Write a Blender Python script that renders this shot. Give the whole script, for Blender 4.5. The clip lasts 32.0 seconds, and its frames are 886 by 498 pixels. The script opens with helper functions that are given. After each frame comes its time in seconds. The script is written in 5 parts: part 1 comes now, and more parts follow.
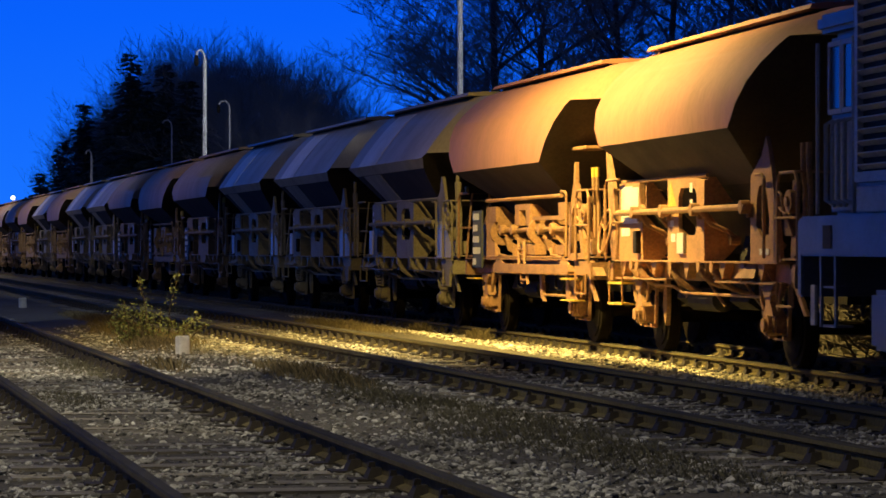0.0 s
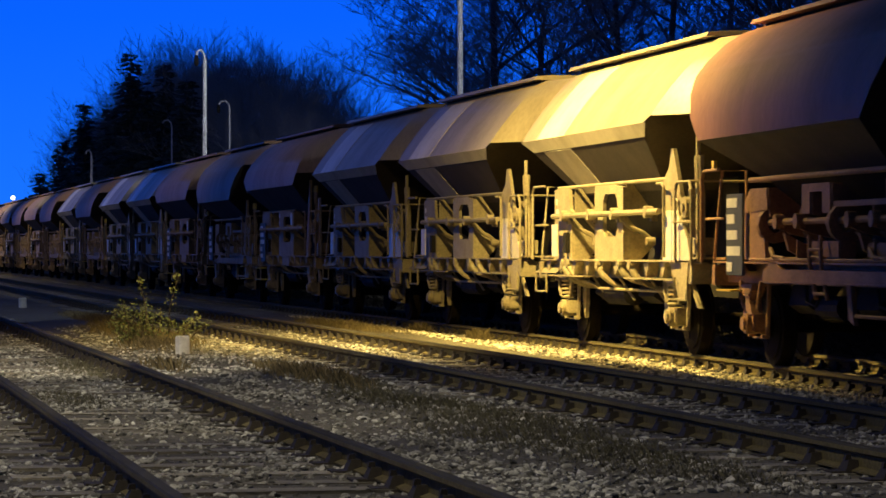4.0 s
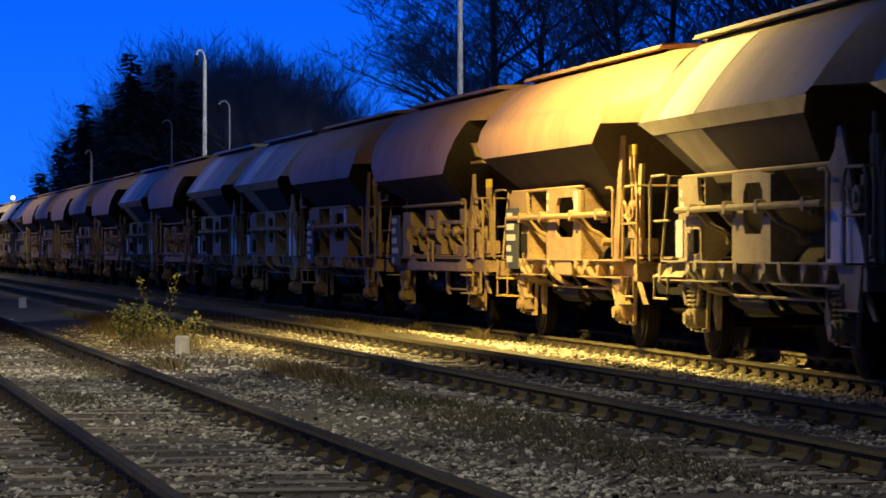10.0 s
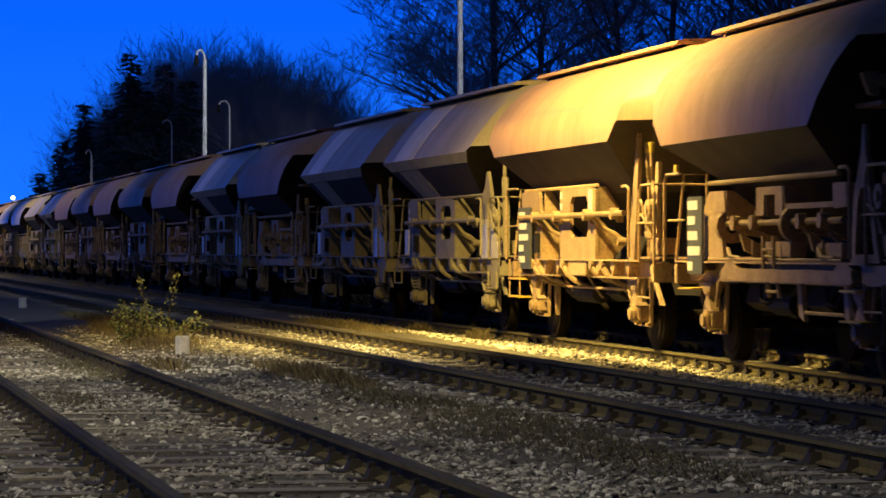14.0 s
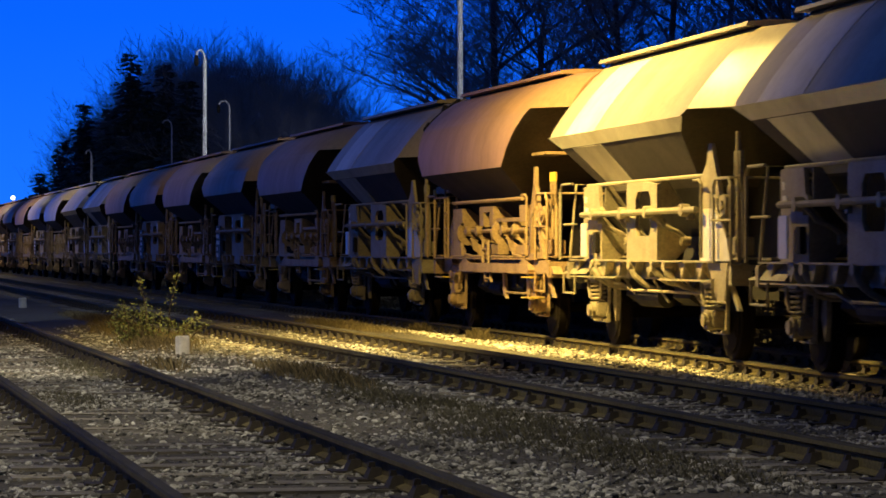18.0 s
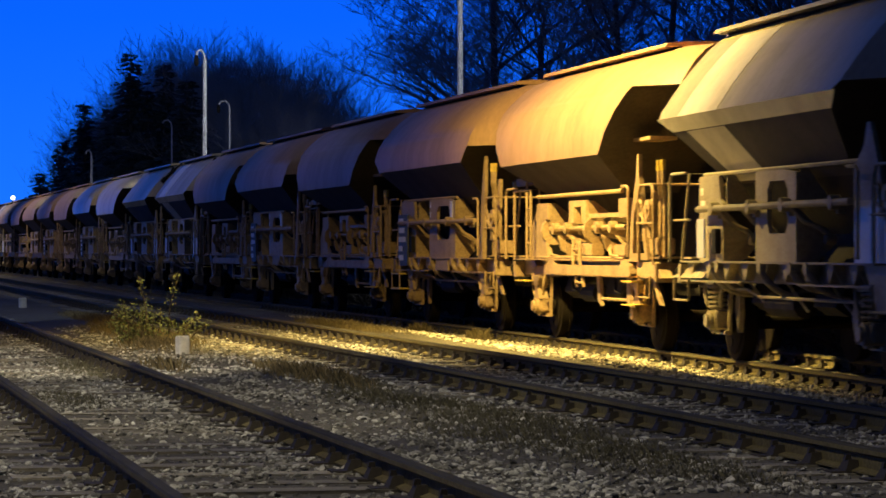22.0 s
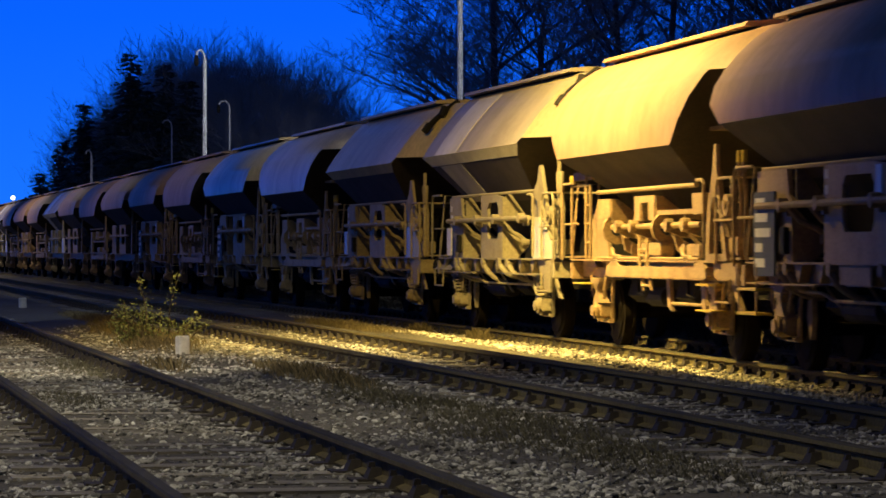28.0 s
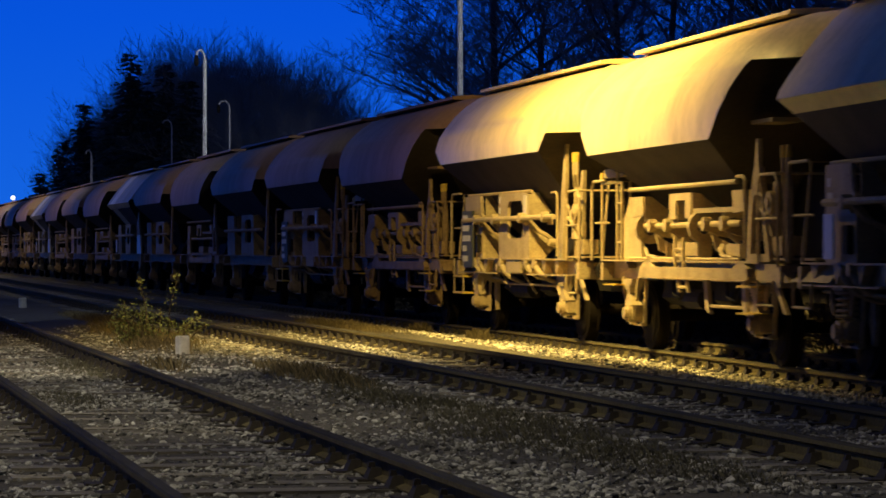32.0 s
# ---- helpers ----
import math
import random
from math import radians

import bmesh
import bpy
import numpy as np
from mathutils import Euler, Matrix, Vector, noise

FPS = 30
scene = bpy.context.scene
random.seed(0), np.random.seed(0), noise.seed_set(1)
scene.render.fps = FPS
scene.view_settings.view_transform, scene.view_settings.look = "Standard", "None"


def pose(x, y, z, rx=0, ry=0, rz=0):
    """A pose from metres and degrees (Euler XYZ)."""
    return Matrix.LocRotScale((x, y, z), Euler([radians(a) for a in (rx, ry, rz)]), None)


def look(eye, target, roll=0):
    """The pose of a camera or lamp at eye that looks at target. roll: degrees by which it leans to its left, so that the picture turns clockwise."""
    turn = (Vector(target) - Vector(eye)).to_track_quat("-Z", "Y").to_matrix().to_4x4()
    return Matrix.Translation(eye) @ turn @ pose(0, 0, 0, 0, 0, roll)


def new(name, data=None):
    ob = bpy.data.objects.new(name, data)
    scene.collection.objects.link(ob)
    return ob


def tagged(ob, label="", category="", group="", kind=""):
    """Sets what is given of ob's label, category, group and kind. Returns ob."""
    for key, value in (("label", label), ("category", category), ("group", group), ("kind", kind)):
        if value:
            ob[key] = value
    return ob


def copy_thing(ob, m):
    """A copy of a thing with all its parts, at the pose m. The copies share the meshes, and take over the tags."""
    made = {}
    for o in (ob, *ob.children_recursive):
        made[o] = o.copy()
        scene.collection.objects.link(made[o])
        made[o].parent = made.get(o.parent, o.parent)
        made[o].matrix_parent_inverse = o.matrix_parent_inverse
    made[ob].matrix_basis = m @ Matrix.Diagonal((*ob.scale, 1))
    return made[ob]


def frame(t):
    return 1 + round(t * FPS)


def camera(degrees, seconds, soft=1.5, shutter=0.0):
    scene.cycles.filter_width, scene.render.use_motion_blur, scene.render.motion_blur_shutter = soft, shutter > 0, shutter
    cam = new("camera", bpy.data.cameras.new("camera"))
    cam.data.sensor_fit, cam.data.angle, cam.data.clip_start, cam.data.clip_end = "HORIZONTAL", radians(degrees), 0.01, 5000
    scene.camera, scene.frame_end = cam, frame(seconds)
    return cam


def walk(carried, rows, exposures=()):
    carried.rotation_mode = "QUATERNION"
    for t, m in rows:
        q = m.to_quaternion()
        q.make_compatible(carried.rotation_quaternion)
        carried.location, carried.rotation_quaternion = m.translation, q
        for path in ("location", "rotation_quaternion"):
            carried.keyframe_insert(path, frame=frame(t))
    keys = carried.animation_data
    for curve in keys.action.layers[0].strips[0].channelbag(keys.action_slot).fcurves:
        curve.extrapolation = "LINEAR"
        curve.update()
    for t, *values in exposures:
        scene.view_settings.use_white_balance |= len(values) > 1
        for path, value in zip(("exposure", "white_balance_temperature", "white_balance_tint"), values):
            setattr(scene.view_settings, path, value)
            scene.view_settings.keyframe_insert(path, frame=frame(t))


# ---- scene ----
# ---------------------------------------------------------------- camera, held still on a tripod
CAM_Z = 1.335
YAW = 12.08
cam = camera(17.05, 32.0, soft=1.6, shutter=0.5)
aim = (math.sin(radians(YAW)) * 100, math.cos(radians(YAW)) * 100, CAM_Z + 0.02)
walk(cam, [(0.0, look((0, 0, CAM_Z), aim)), (32.0, look((0, 0, CAM_Z), aim))],
     exposures=[(0.0, 0.0), (4.0, 0.06), (10.0, 0.12), (24.0, 0.1), (29.0, 0.06), (31.0, -0.12), (32.0, -0.45)])

# ---------------------------------------------------------------- dusk sky and lamps
world = bpy.data.worlds.new("dusk")
scene.world = world
world.use_nodes = True
wn, wl = world.node_tree.nodes, world.node_tree.links
bg = wn["Background"]
tc = wn.new("ShaderNodeTexCoord")
sep = wn.new("ShaderNodeSeparateXYZ")
ramp = wn.new("ShaderNodeValToRGB")
wl.new(tc.outputs["Generated"], sep.inputs[0])
wl.new(sep.outputs["Z"], ramp.inputs[0])
side = wn.new("ShaderNodeMapRange")
side.inputs[1].default_value, side.inputs[2].default_value = 0.0, 0.93
side.inputs[3].default_value, side.inputs[4].default_value = 0.16, 1.06
wl.new(sep.outputs["Y"], side.inputs[0])
wl.new(side.outputs[0], bg.inputs[1])
wl.new(ramp.outputs[0], bg.inputs[0])
els = ramp.color_ramp.elements
els[0].position, els[0].color = 0.0, (0.010, 0.17, 0.96, 1)
els[1].position, els[1].color = 1.0, (0.030, 0.042, 0.10, 1)
for pos, col in ((0.08, (0.002, 0.11, 0.92, 1)), (0.25, (0.020, 0.06, 0.28, 1))):
    e = els.new(pos)
    e.color = col


SODIUM = (1.0, 0.69, 0.19)


def spot(name, eye, target, watts, colour, cone, blend=1.0):
    light = bpy.data.lights.new(name, "SPOT")
    light.energy, light.color, light.spot_size, light.spot_blend, light.shadow_soft_size = watts, colour, radians(cone), blend, 0.15
    new(name, light).matrix_world = look(eye, target)


# one floodlight: its main beam and the wider spill of its reflector
spot("yard_floodlight", (5.4, 38.9, 9.2), (10.6, 39.7, 2.9), 15000, SODIUM, 98)
spot("yard_floodlight", (5.4, 38.9, 9.2), (10.6, 40.3, 3.4), 7800, SODIUM, 132)
# unseen spots added along the far train; cones cut to leave the wood dark
for lamp_y, watts in ((67.0, 150), (88.0, 260), (110.0, 380), (130.0, 700), (150.0, 1300), (175.0, 2000), (200.0, 2800), (230.0, 3800)):
    spot("far_train_fill", (6.0, lamp_y, 9.0), (8.6, lamp_y, 0), watts, (1.0, 0.84, 0.62), 124, 0.6)
# three unseen aimed spots, added only to brighten the pale poles
spot("pole_fill_spot", (17.0, 61.0, 13.0), (16.2, 72.7, 7.5), 2600, (0.86, 0.9, 1.0), 56, 0.5)
spot("pole_fill_spot", (17.0, 111.0, 11.0), (16.2, 122.0, 6.0), 2200, (0.9, 0.92, 1.0), 60, 0.5)
spot("pole_fill_spot", (20.0, 148.0, 9.0), (22.0, 157.5, 5.0), 500, (0.86, 0.9, 1.0), 70, 0.5)
# unseen fill spots added to brighten the foreground, marker post and left ground
for lamp_y, watts in ((14.5, 1250), (22.5, 1800)):
    spot("siding_fill_spot", (-0.8, lamp_y, 9.0), (2.0, lamp_y + 2.5, 0), watts, (1.0, 0.87, 0.63), 66, 0.7)
spot("siding_fill_spot", (-1.0, 26.5, 8.0), (3.2, 34.5, 0), 3600, (1.0, 0.85, 0.60), 46, 0.7)
spot("siding_fill_spot", (-1.0, 48.0, 8.0), (2.6, 60.0, 0), 1500, (0.82, 0.9, 1.0), 48, 0.7)

# ---------------------------------------------------------------- materials


def material(name, base, rough=0.6, metal=0.0, vary=0.25, scale=6.0, bump=0.15, stain=None, stain_amount=0.5, stain_scale=0.8, stretch=(1, 1, 1), rnd=0.0, spec=0.5, islands=False):
    m = bpy.data.materials.new(name)
    m.use_nodes = True
    n, l = m.node_tree.nodes, m.node_tree.links
    b = n["Principled BSDF"]
    b.inputs["Roughness"].default_value, b.inputs["Metallic"].default_value = rough, metal
    b.inputs["Specular IOR Level"].default_value = spec
    co = n.new("ShaderNodeTexCoord")
    mp = n.new("ShaderNodeMapping")
    mp.inputs["Scale"].default_value = stretch
    l.new(co.outputs["Object"], mp.inputs[0])
    fine = n.new("ShaderNodeTexNoise")
    fine.inputs["Scale"].default_value, fine.inputs["Detail"].default_value = scale * 6, 6
    big = n.new("ShaderNodeTexNoise")
    big.inputs["Scale"].default_value, big.inputs["Detail"].default_value = stain_scale, 5
    big.inputs["Roughness"].default_value = 0.65
    l.new(mp.outputs[0], fine.inputs[0])
    l.new(mp.outputs[0], big.inputs[0])
    r1 = n.new("ShaderNodeMapRange")
    r1.inputs[1].default_value, r1.inputs[2].default_value = 0.3, 0.7
    r1.inputs[3].default_value, r1.inputs[4].default_value = 1 - vary, 1 + vary
    l.new(fine.outputs[0], r1.inputs[0])
    mix = n.new("ShaderNodeMix")
    mix.data_type = "RGBA"
    mix.inputs[6].default_value = (*base, 1)
    mix.inputs[7].default_value = (*(stain or [c * 0.55 for c in base]), 1)
    r2 = n.new("ShaderNodeMapRange")
    r2.inputs[1].default_value, r2.inputs[2].default_value = 0.42, 0.68
    r2.inputs[3].default_value, r2.inputs[4].default_value = 0.0, stain_amount
    l.new(big.outputs[0], r2.inputs[0])
    l.new(r2.outputs[0], mix.inputs[0])
    mul = n.new("ShaderNodeMix")
    mul.data_type, mul.blend_type = "RGBA", "MULTIPLY"
    mul.inputs[0].default_value = 1
    l.new(mix.outputs[2], mul.inputs[6])
    val = r1.outputs[0]
    if rnd:
        src = n.new("ShaderNodeNewGeometry").outputs["Random Per Island"] if islands else n.new("ShaderNodeObjectInfo").outputs["Random"]
        r3 = n.new("ShaderNodeMapRange")
        r3.inputs[3].default_value, r3.inputs[4].default_value = 1 - rnd, 1 + rnd
        l.new(src, r3.inputs[0])
        mm = n.new("ShaderNodeMath")
        mm.operation = "MULTIPLY"
        l.new(val, mm.inputs[0])
        l.new(r3.outputs[0], mm.inputs[1])
        val = mm.outputs[0]
    comb = n.new("ShaderNodeCombineColor")
    for i in range(3):
        l.new(val, comb.inputs[i])
    l.new(comb.outputs[0], mul.inputs[7])
    l.new(mul.outputs[2], b.inputs["Base Color"])
    rr = n.new("ShaderNodeMapRange")
    rr.inputs[3].default_value, rr.inputs[4].default_value = max(rough - 0.12, 0.05), min(rough + 0.15, 1)
    l.new(big.outputs[0], rr.inputs[0])
    l.new(rr.outputs[0], b.inputs["Roughness"])
    if bump:
        bp = n.new("ShaderNodeBump")
        bp.inputs["Strength"].default_value, bp.inputs["Distance"].default_value = bump, 0.02
        l.new(fine.outputs[0], bp.inputs["Height"])
        l.new(bp.outputs[0], b.inputs["Normal"])
    return m


RUST = material("rust_brown_paint", (0.34, 0.158, 0.083), 0.6, rnd=0.1, vary=0.12, scale=3, stain=(0.22, 0.125, 0.065), stain_amount=0.6, stain_scale=1.2, stretch=(1, 1, 0.4), bump=0.06)
TAN = material("brown_dusty_paint", (0.36, 0.215, 0.112), 0.55, rnd=0.12, vary=0.12, scale=3, stain=(0.22, 0.13, 0.065), stain_amount=0.7, stain_scale=1.1, stretch=(1, 1, 0.4), bump=0.06)
TANF = material("brown_frame_steel", (0.38, 0.262, 0.125), 0.62, vary=0.25, scale=5, stain=(0.17, 0.10, 0.055), stain_scale=3, rnd=0.15)
OCHRE = material("ochre_dusty_paint", (0.72, 0.57, 0.28), 0.36, vary=0.12, scale=3, stain=(0.34, 0.25, 0.13), stain_amount=0.6, stain_scale=1.2, stretch=(1, 1, 0.4), bump=0.06)
GREY = material("grey_olive_paint", (0.32, 0.275, 0.18), 0.40, vary=0.12, scale=3, stain=(0.19, 0.16, 0.105), stain_amount=0.7, stain_scale=1.0, stretch=(1, 1, 0.4), bump=0.06)
# the hood's shade put into the colour of ends and slopes below it
HOPPER_SHADE = material("shaded_hopper_steel", (0.048, 0.036, 0.024), 0.75, vary=0.3, scale=4, stain=(0.025, 0.02, 0.014), stain_scale=1.5, bump=0.1)
BAND = material("pale_band_paint", (0.72, 0.67, 0.53), 0.34, vary=0.1, scale=4, stain=(0.42, 0.37, 0.27), stain_amount=0.6, stain_scale=1.5, bump=0.05)
RUSTF = material("rusty_frame_steel", (0.38, 0.205, 0.09), 0.65, vary=0.25, scale=5, stain=(0.14, 0.08, 0.05), stain_scale=3, rnd=0.12)
GREYF = material("dusty_frame_steel", (0.33, 0.285, 0.17), 0.6, vary=0.2, scale=5, stain=(0.18, 0.13, 0.085), stain_scale=3, rnd=0.12)
OCHREF = material("ochre_frame_steel", (0.46, 0.36, 0.18), 0.6, vary=0.2, scale=5, stain=(0.22, 0.15, 0.08), stain_scale=3, rnd=0.12)
# greasy parts, and painted shade inside the hoppers and under the hatch
DARK = material("greasy_steel_and_shade", (0.018, 0.016, 0.014), 0.7, vary=0.3, scale=8, stain_scale=3, spec=0.2)
WHEEL = material("worn_wheel_steel", (0.014, 0.011, 0.008), 0.85, 0.0, stain_scale=4, spec=0.08)
BOARD = material("notice_board_paint", (0.06, 0.068, 0.055), 0.6, vary=0.2, stain=(0.10, 0.09, 0.07), stain_scale=3)
WHITE = material("white_marking_paint", (0.75, 0.73, 0.66), 0.6, vary=0.15, scale=12, stain=(0.45, 0.42, 0.34), stain_scale=9)
YELLOW = material("yellow_step_paint", (0.62, 0.44, 0.05), 0.55, stain=(0.25, 0.16, 0.05), stain_scale=6)
RED = material("red_marking_paint", (0.5, 0.03, 0.02), 0.5)
LOCO = material("blue_grey_loco_paint", (0.15, 0.165, 0.20), 0.4, vary=0.15, stain=(0.08, 0.085, 0.10), stain_scale=1.2, bump=0.04)
LOCOPALE = material("pale_loco_trim", (0.48, 0.48, 0.46), 0.5, vary=0.2, stain=(0.3, 0.28, 0.24), stain_scale=3)
GLASS = material("dark_window_glass", (0.02, 0.025, 0.03), 0.06, vary=0.0, bump=0)
BALLAST = material("ballast_stone", (0.44, 0.44, 0.40), 0.85, vary=0.35, scale=10, stain=(0.09, 0.08, 0.065), stain_amount=0.8, stain_scale=0.9, rnd=0.85, islands=True)
# paler copy of the ballast; the floodlight's pool is put into its colour
LIT_BALLAST = material("lit_main_ballast", (0.60, 0.56, 0.42), 0.9, vary=0.35, scale=10, stain=(0.25, 0.22, 0.16), stain_scale=1.0, rnd=0.6, islands=True)
SOIL = material("cinder_soil", (0.11, 0.10, 0.07), 0.95, vary=0.6, scale=4, stain=(0.045, 0.042, 0.03), stain_scale=0.35, bump=0.8)
RAILM = material("rusty_rail_steel", (0.14, 0.122, 0.06), 0.85, 0.0, vary=0.25, scale=6, stain=(0.09, 0.065, 0.04), stain_scale=2, spec=0.1)
RAILTOP = material("worn_rail_head", (0.065, 0.060, 0.042), 0.7, 0.0, vary=0.2, scale=3, stain=(0.035, 0.03, 0.022), stain_scale=1.5, stretch=(1, 0.2, 1), bump=0.05, spec=0.05)
SLEEPER = material("weathered_sleeper", (0.30, 0.275, 0.205), 0.85, vary=0.35, scale=6, stain=(0.07, 0.06, 0.05), stain_scale=2, stretch=(0.3, 1, 1), rnd=0.3)
CLIPM = material("rusty_clip", (0.035, 0.028, 0.02), 0.8, rnd=0.2, islands=True)
BRUSH = material("dark_brushwood", (0.07, 0.06, 0.045), 0.9, vary=0.3, scale=2, stain_scale=0.5)
MARKER = material("white_marker_paint", (0.88, 0.87, 0.82), 0.7, vary=0.12, scale=8, stain=(0.5, 0.46, 0.38), stain_scale=8)
GRASS = material("dry_grass", (0.20, 0.16, 0.08), 0.8, vary=0.3, rnd=0.5, islands=True, bump=0)
WEED = material("dark_dry_weed", (0.15, 0.14, 0.085), 0.85, vary=0.3, rnd=0.5, islands=True, bump=0)
LEAF = material("bush_leaf", (0.085, 0.11, 0.03), 0.6, vary=0.3, rnd=0.5, islands=True, bump=0)
STEM = material("bush_stem", (0.10, 0.075, 0.045), 0.8)
TWIG = material("pale_twigs", (0.42, 0.42, 0.42), 0.9, vary=0.3, scale=2, stain_scale=0.5)
BARK = material("bare_bark", (0.22, 0.20, 0.18), 0.9, vary=0.3, scale=2, stain_scale=0.5)
NEEDLE = material("spruce_needles", (0.13, 0.17, 0.15), 0.8, vary=0.3, rnd=0.4, islands=True, bump=0)
POLEM = material("pale_pole_paint", (0.8, 0.8, 0.8), 0.5, vary=0.2, scale=3, stain=(0.3, 0.29, 0.28), stain_scale=2.5)

BULB = bpy.data.materials.new("lit_lamp_globe")
BULB.use_nodes = True
BULB.node_tree.nodes["Principled BSDF"].inputs["Emission Color"].default_value = (1.0, 0.97, 0.9, 1)
BULB.node_tree.nodes["Principled BSDF"].inputs["Emission Strength"].default_value = 3.0

# ---------------------------------------------------------------- mesh helpers


def part(name, bm, mat, parent=None, label="", smooth=False):
    me = bpy.data.meshes.new(name)
    bmesh.ops.recalc_face_normals(bm, faces=bm.faces)
    bm.to_mesh(me)
    bm.free()
    if smooth:
        me.shade_smooth()
    me.materials.append(mat)
    ob = new(name, me)
    if parent:
        ob.parent = parent
    if label:
        ob["label"] = label
    return ob


def raw(name, verts, faces, mat, parent=None, smooth=False):
    me = bpy.data.meshes.new(name)
    me.from_pydata(verts, [], faces)
    if smooth:
        me.shade_smooth()
    me.materials.append(mat)
    ob = new(name, me)
    if parent:
        ob.parent = parent
    return ob


def box(bm, x0, x1, y0, y1, z0, z1, m=None, bev=0.0):
    r = bmesh.ops.create_cube(bm, size=1)
    mat = Matrix.Translation(((x0 + x1) / 2, (y0 + y1) / 2, (z0 + z1) / 2)) @ Matrix.Diagonal((abs(x1 - x0), abs(y1 - y0), abs(z1 - z0), 1))
    bmesh.ops.transform(bm, matrix=mat if m is None else m @ mat, verts=r["verts"])
    if bev:
        es = list({e for v in r["verts"] for e in v.link_edges})
        bmesh.ops.bevel(bm, geom=es, offset=bev, segments=2, affect="EDGES")
    return bm


def tube(bm, pts, r, sides=8):
    """A round bar along a line of points."""
    pts = [Vector(p) for p in pts]
    rings = []
    for i, p in enumerate(pts):
        d = (pts[min(i + 1, len(pts) - 1)] - pts[max(i - 1, 0)]).normalized()
        a = d.orthogonal().normalized()
        if i and rings:
            a = (rings[-1][0].co - pts[i - 1])
            a = (a - d * a.dot(d)).normalized()
        b = d.cross(a)
        rr = r[i] if isinstance(r, (list, tuple)) else r
        rings.append([bm.verts.new(p + (a * math.cos(2 * math.pi * k / sides) + b * math.sin(2 * math.pi * k / sides)) * rr) for k in range(sides)])
    for u, v in zip(rings, rings[1:]):
        for k in range(sides):
            bm.faces.new((u[k], u[(k + 1) % sides], v[(k + 1) % sides], v[k]))
    bm.faces.new(rings[0][::-1])
    bm.faces.new(rings[-1])
    return bm


def slab(bm, outline, x0, x1, hole=None):
    """A plate in the (y, z) plane between x0 and x1, with at most one hole of as many corners as the outline."""
    if hole is None:
        a = [bm.verts.new((x0, y, z)) for y, z in outline]
        b = [bm.verts.new((x1, y, z)) for y, z in outline]
        bm.faces.new(a)
        bm.faces.new(b[::-1])
        n = len(a)
        for i in range(n):
            bm.faces.new((a[i], b[i], b[(i + 1) % n], a[(i + 1) % n]))
        return bm
    n = len(outline)
    oa, ob_, ha, hb = ([bm.verts.new((x, y, z)) for y, z in ring] for x, ring in ((x0, outline), (x1, outline), (x0, hole), (x1, hole)))
    for i in range(n):
        j = (i + 1) % n
        bm.faces.new((oa[i], oa[j], ha[j], ha[i]))
        bm.faces.new((ob_[j], ob_[i], hb[i], hb[j]))
        bm.faces.new((oa[j], oa[i], ob_[i], ob_[j]))
        bm.faces.new((ha[i], ha[j], hb[j], hb[i]))
    return bm


def disc(bm, x0, x1, y, z, r, sides=24):
    """A round plate or drum with its axle across the track."""
    a = [bm.verts.new((x0, y + r * math.cos(2 * math.pi * k / sides), z + r * math.sin(2 * math.pi * k / sides))) for k in range(sides)]
    b = [bm.verts.new((x1, y + r * math.cos(2 * math.pi * k / sides), z + r * math.sin(2 * math.pi * k / sides))) for k in range(sides)]
    bm.faces.new(a)
    bm.faces.new(b[::-1])
    for k in range(sides):
        bm.faces.new((a[k], b[k], b[(k + 1) % sides], a[(k + 1) % sides]))
    return bm


def B():
    return bmesh.new()


# ---------------------------------------------------------------- ground
RAIL_Z = 0.18          # rail tops of the two nearer tracks
TRAIN_Z = -0.015       # rail tops of the train's track
TRAIN_X = 12.1


def train_x(y):
    """The train's track: straight far off, easing towards the nearer tracks close to the camera."""
    if y >= 50:
        return TRAIN_X
    if y >= 25:
        return TRAIN_X - 1.0618e-3 * (50 - y) ** 2
    if y >= 0:
        return TRAIN_X - 1.3272 + 1.0618e-3 * y * y
    return TRAIN_X - 1.3272


def ground_z(x, y):
    tx = train_x(y)
    e = min(max((x - (tx - 2.6)) / 0.9, 0), 1)
    z = -0.195 * e * e * (3 - 2 * e)
    w = 0.02 * noise.noise((x * 0.7, y * 0.35, 3)) + 0.012 * noise.noise((x * 2.3, y * 2.0, 7))
    for c, top in ((2.44, 0.012), (6.81, 0.012), (tx, -0.18)):
        k = min(max((1.75 - abs(x - c)) / 0.5, 0), 1)
        z = z * (1 - k) + top * k
        w *= 1 - 0.6 * k
    if 3.9 < x < 5.4:
        z += 0.05 * math.sin((x - 3.9) / 1.5 * math.pi)
    return z + w


def bank(x):
    """Ground away from the tracks: level, with a low bank behind the train."""
    # the bank is unseen, added to keep the view under the train dark
    return -0.012 if x < 10 else -0.195 if x < 15.2 else min(-0.195 + (x - 15.2) * 0.45, 1.0)


xs = [-3000, -400, -60, -15, -5, -2] + [-1 + 0.25 * i for i in range(64)] + [15.5, 17, 20, 26, 40, 90, 400, 3000]
ys = [-2000, -300, -60, -10, 0, 6] + [10 + 0.4 * i for i in range(150)] + [70 + 2 * i for i in range(20)] + [115, 140, 180, 240, 320, 500, 1200, 4500]
verts = [(x, y, ground_z(x, y) if -1 <= x <= 15 and 10 <= y <= 110 else bank(x)) for y in ys for x in xs]
nx = len(xs)
faces = [(j * nx + i, j * nx + i + 1, (j + 1) * nx + i + 1, (j + 1) * nx + i) for j in range(len(ys) - 1) for i in range(nx - 1)]
tagged(raw("ground", verts, faces, SOIL, smooth=True), "dark cinder soil between the tracks", "ground", kind="structure")

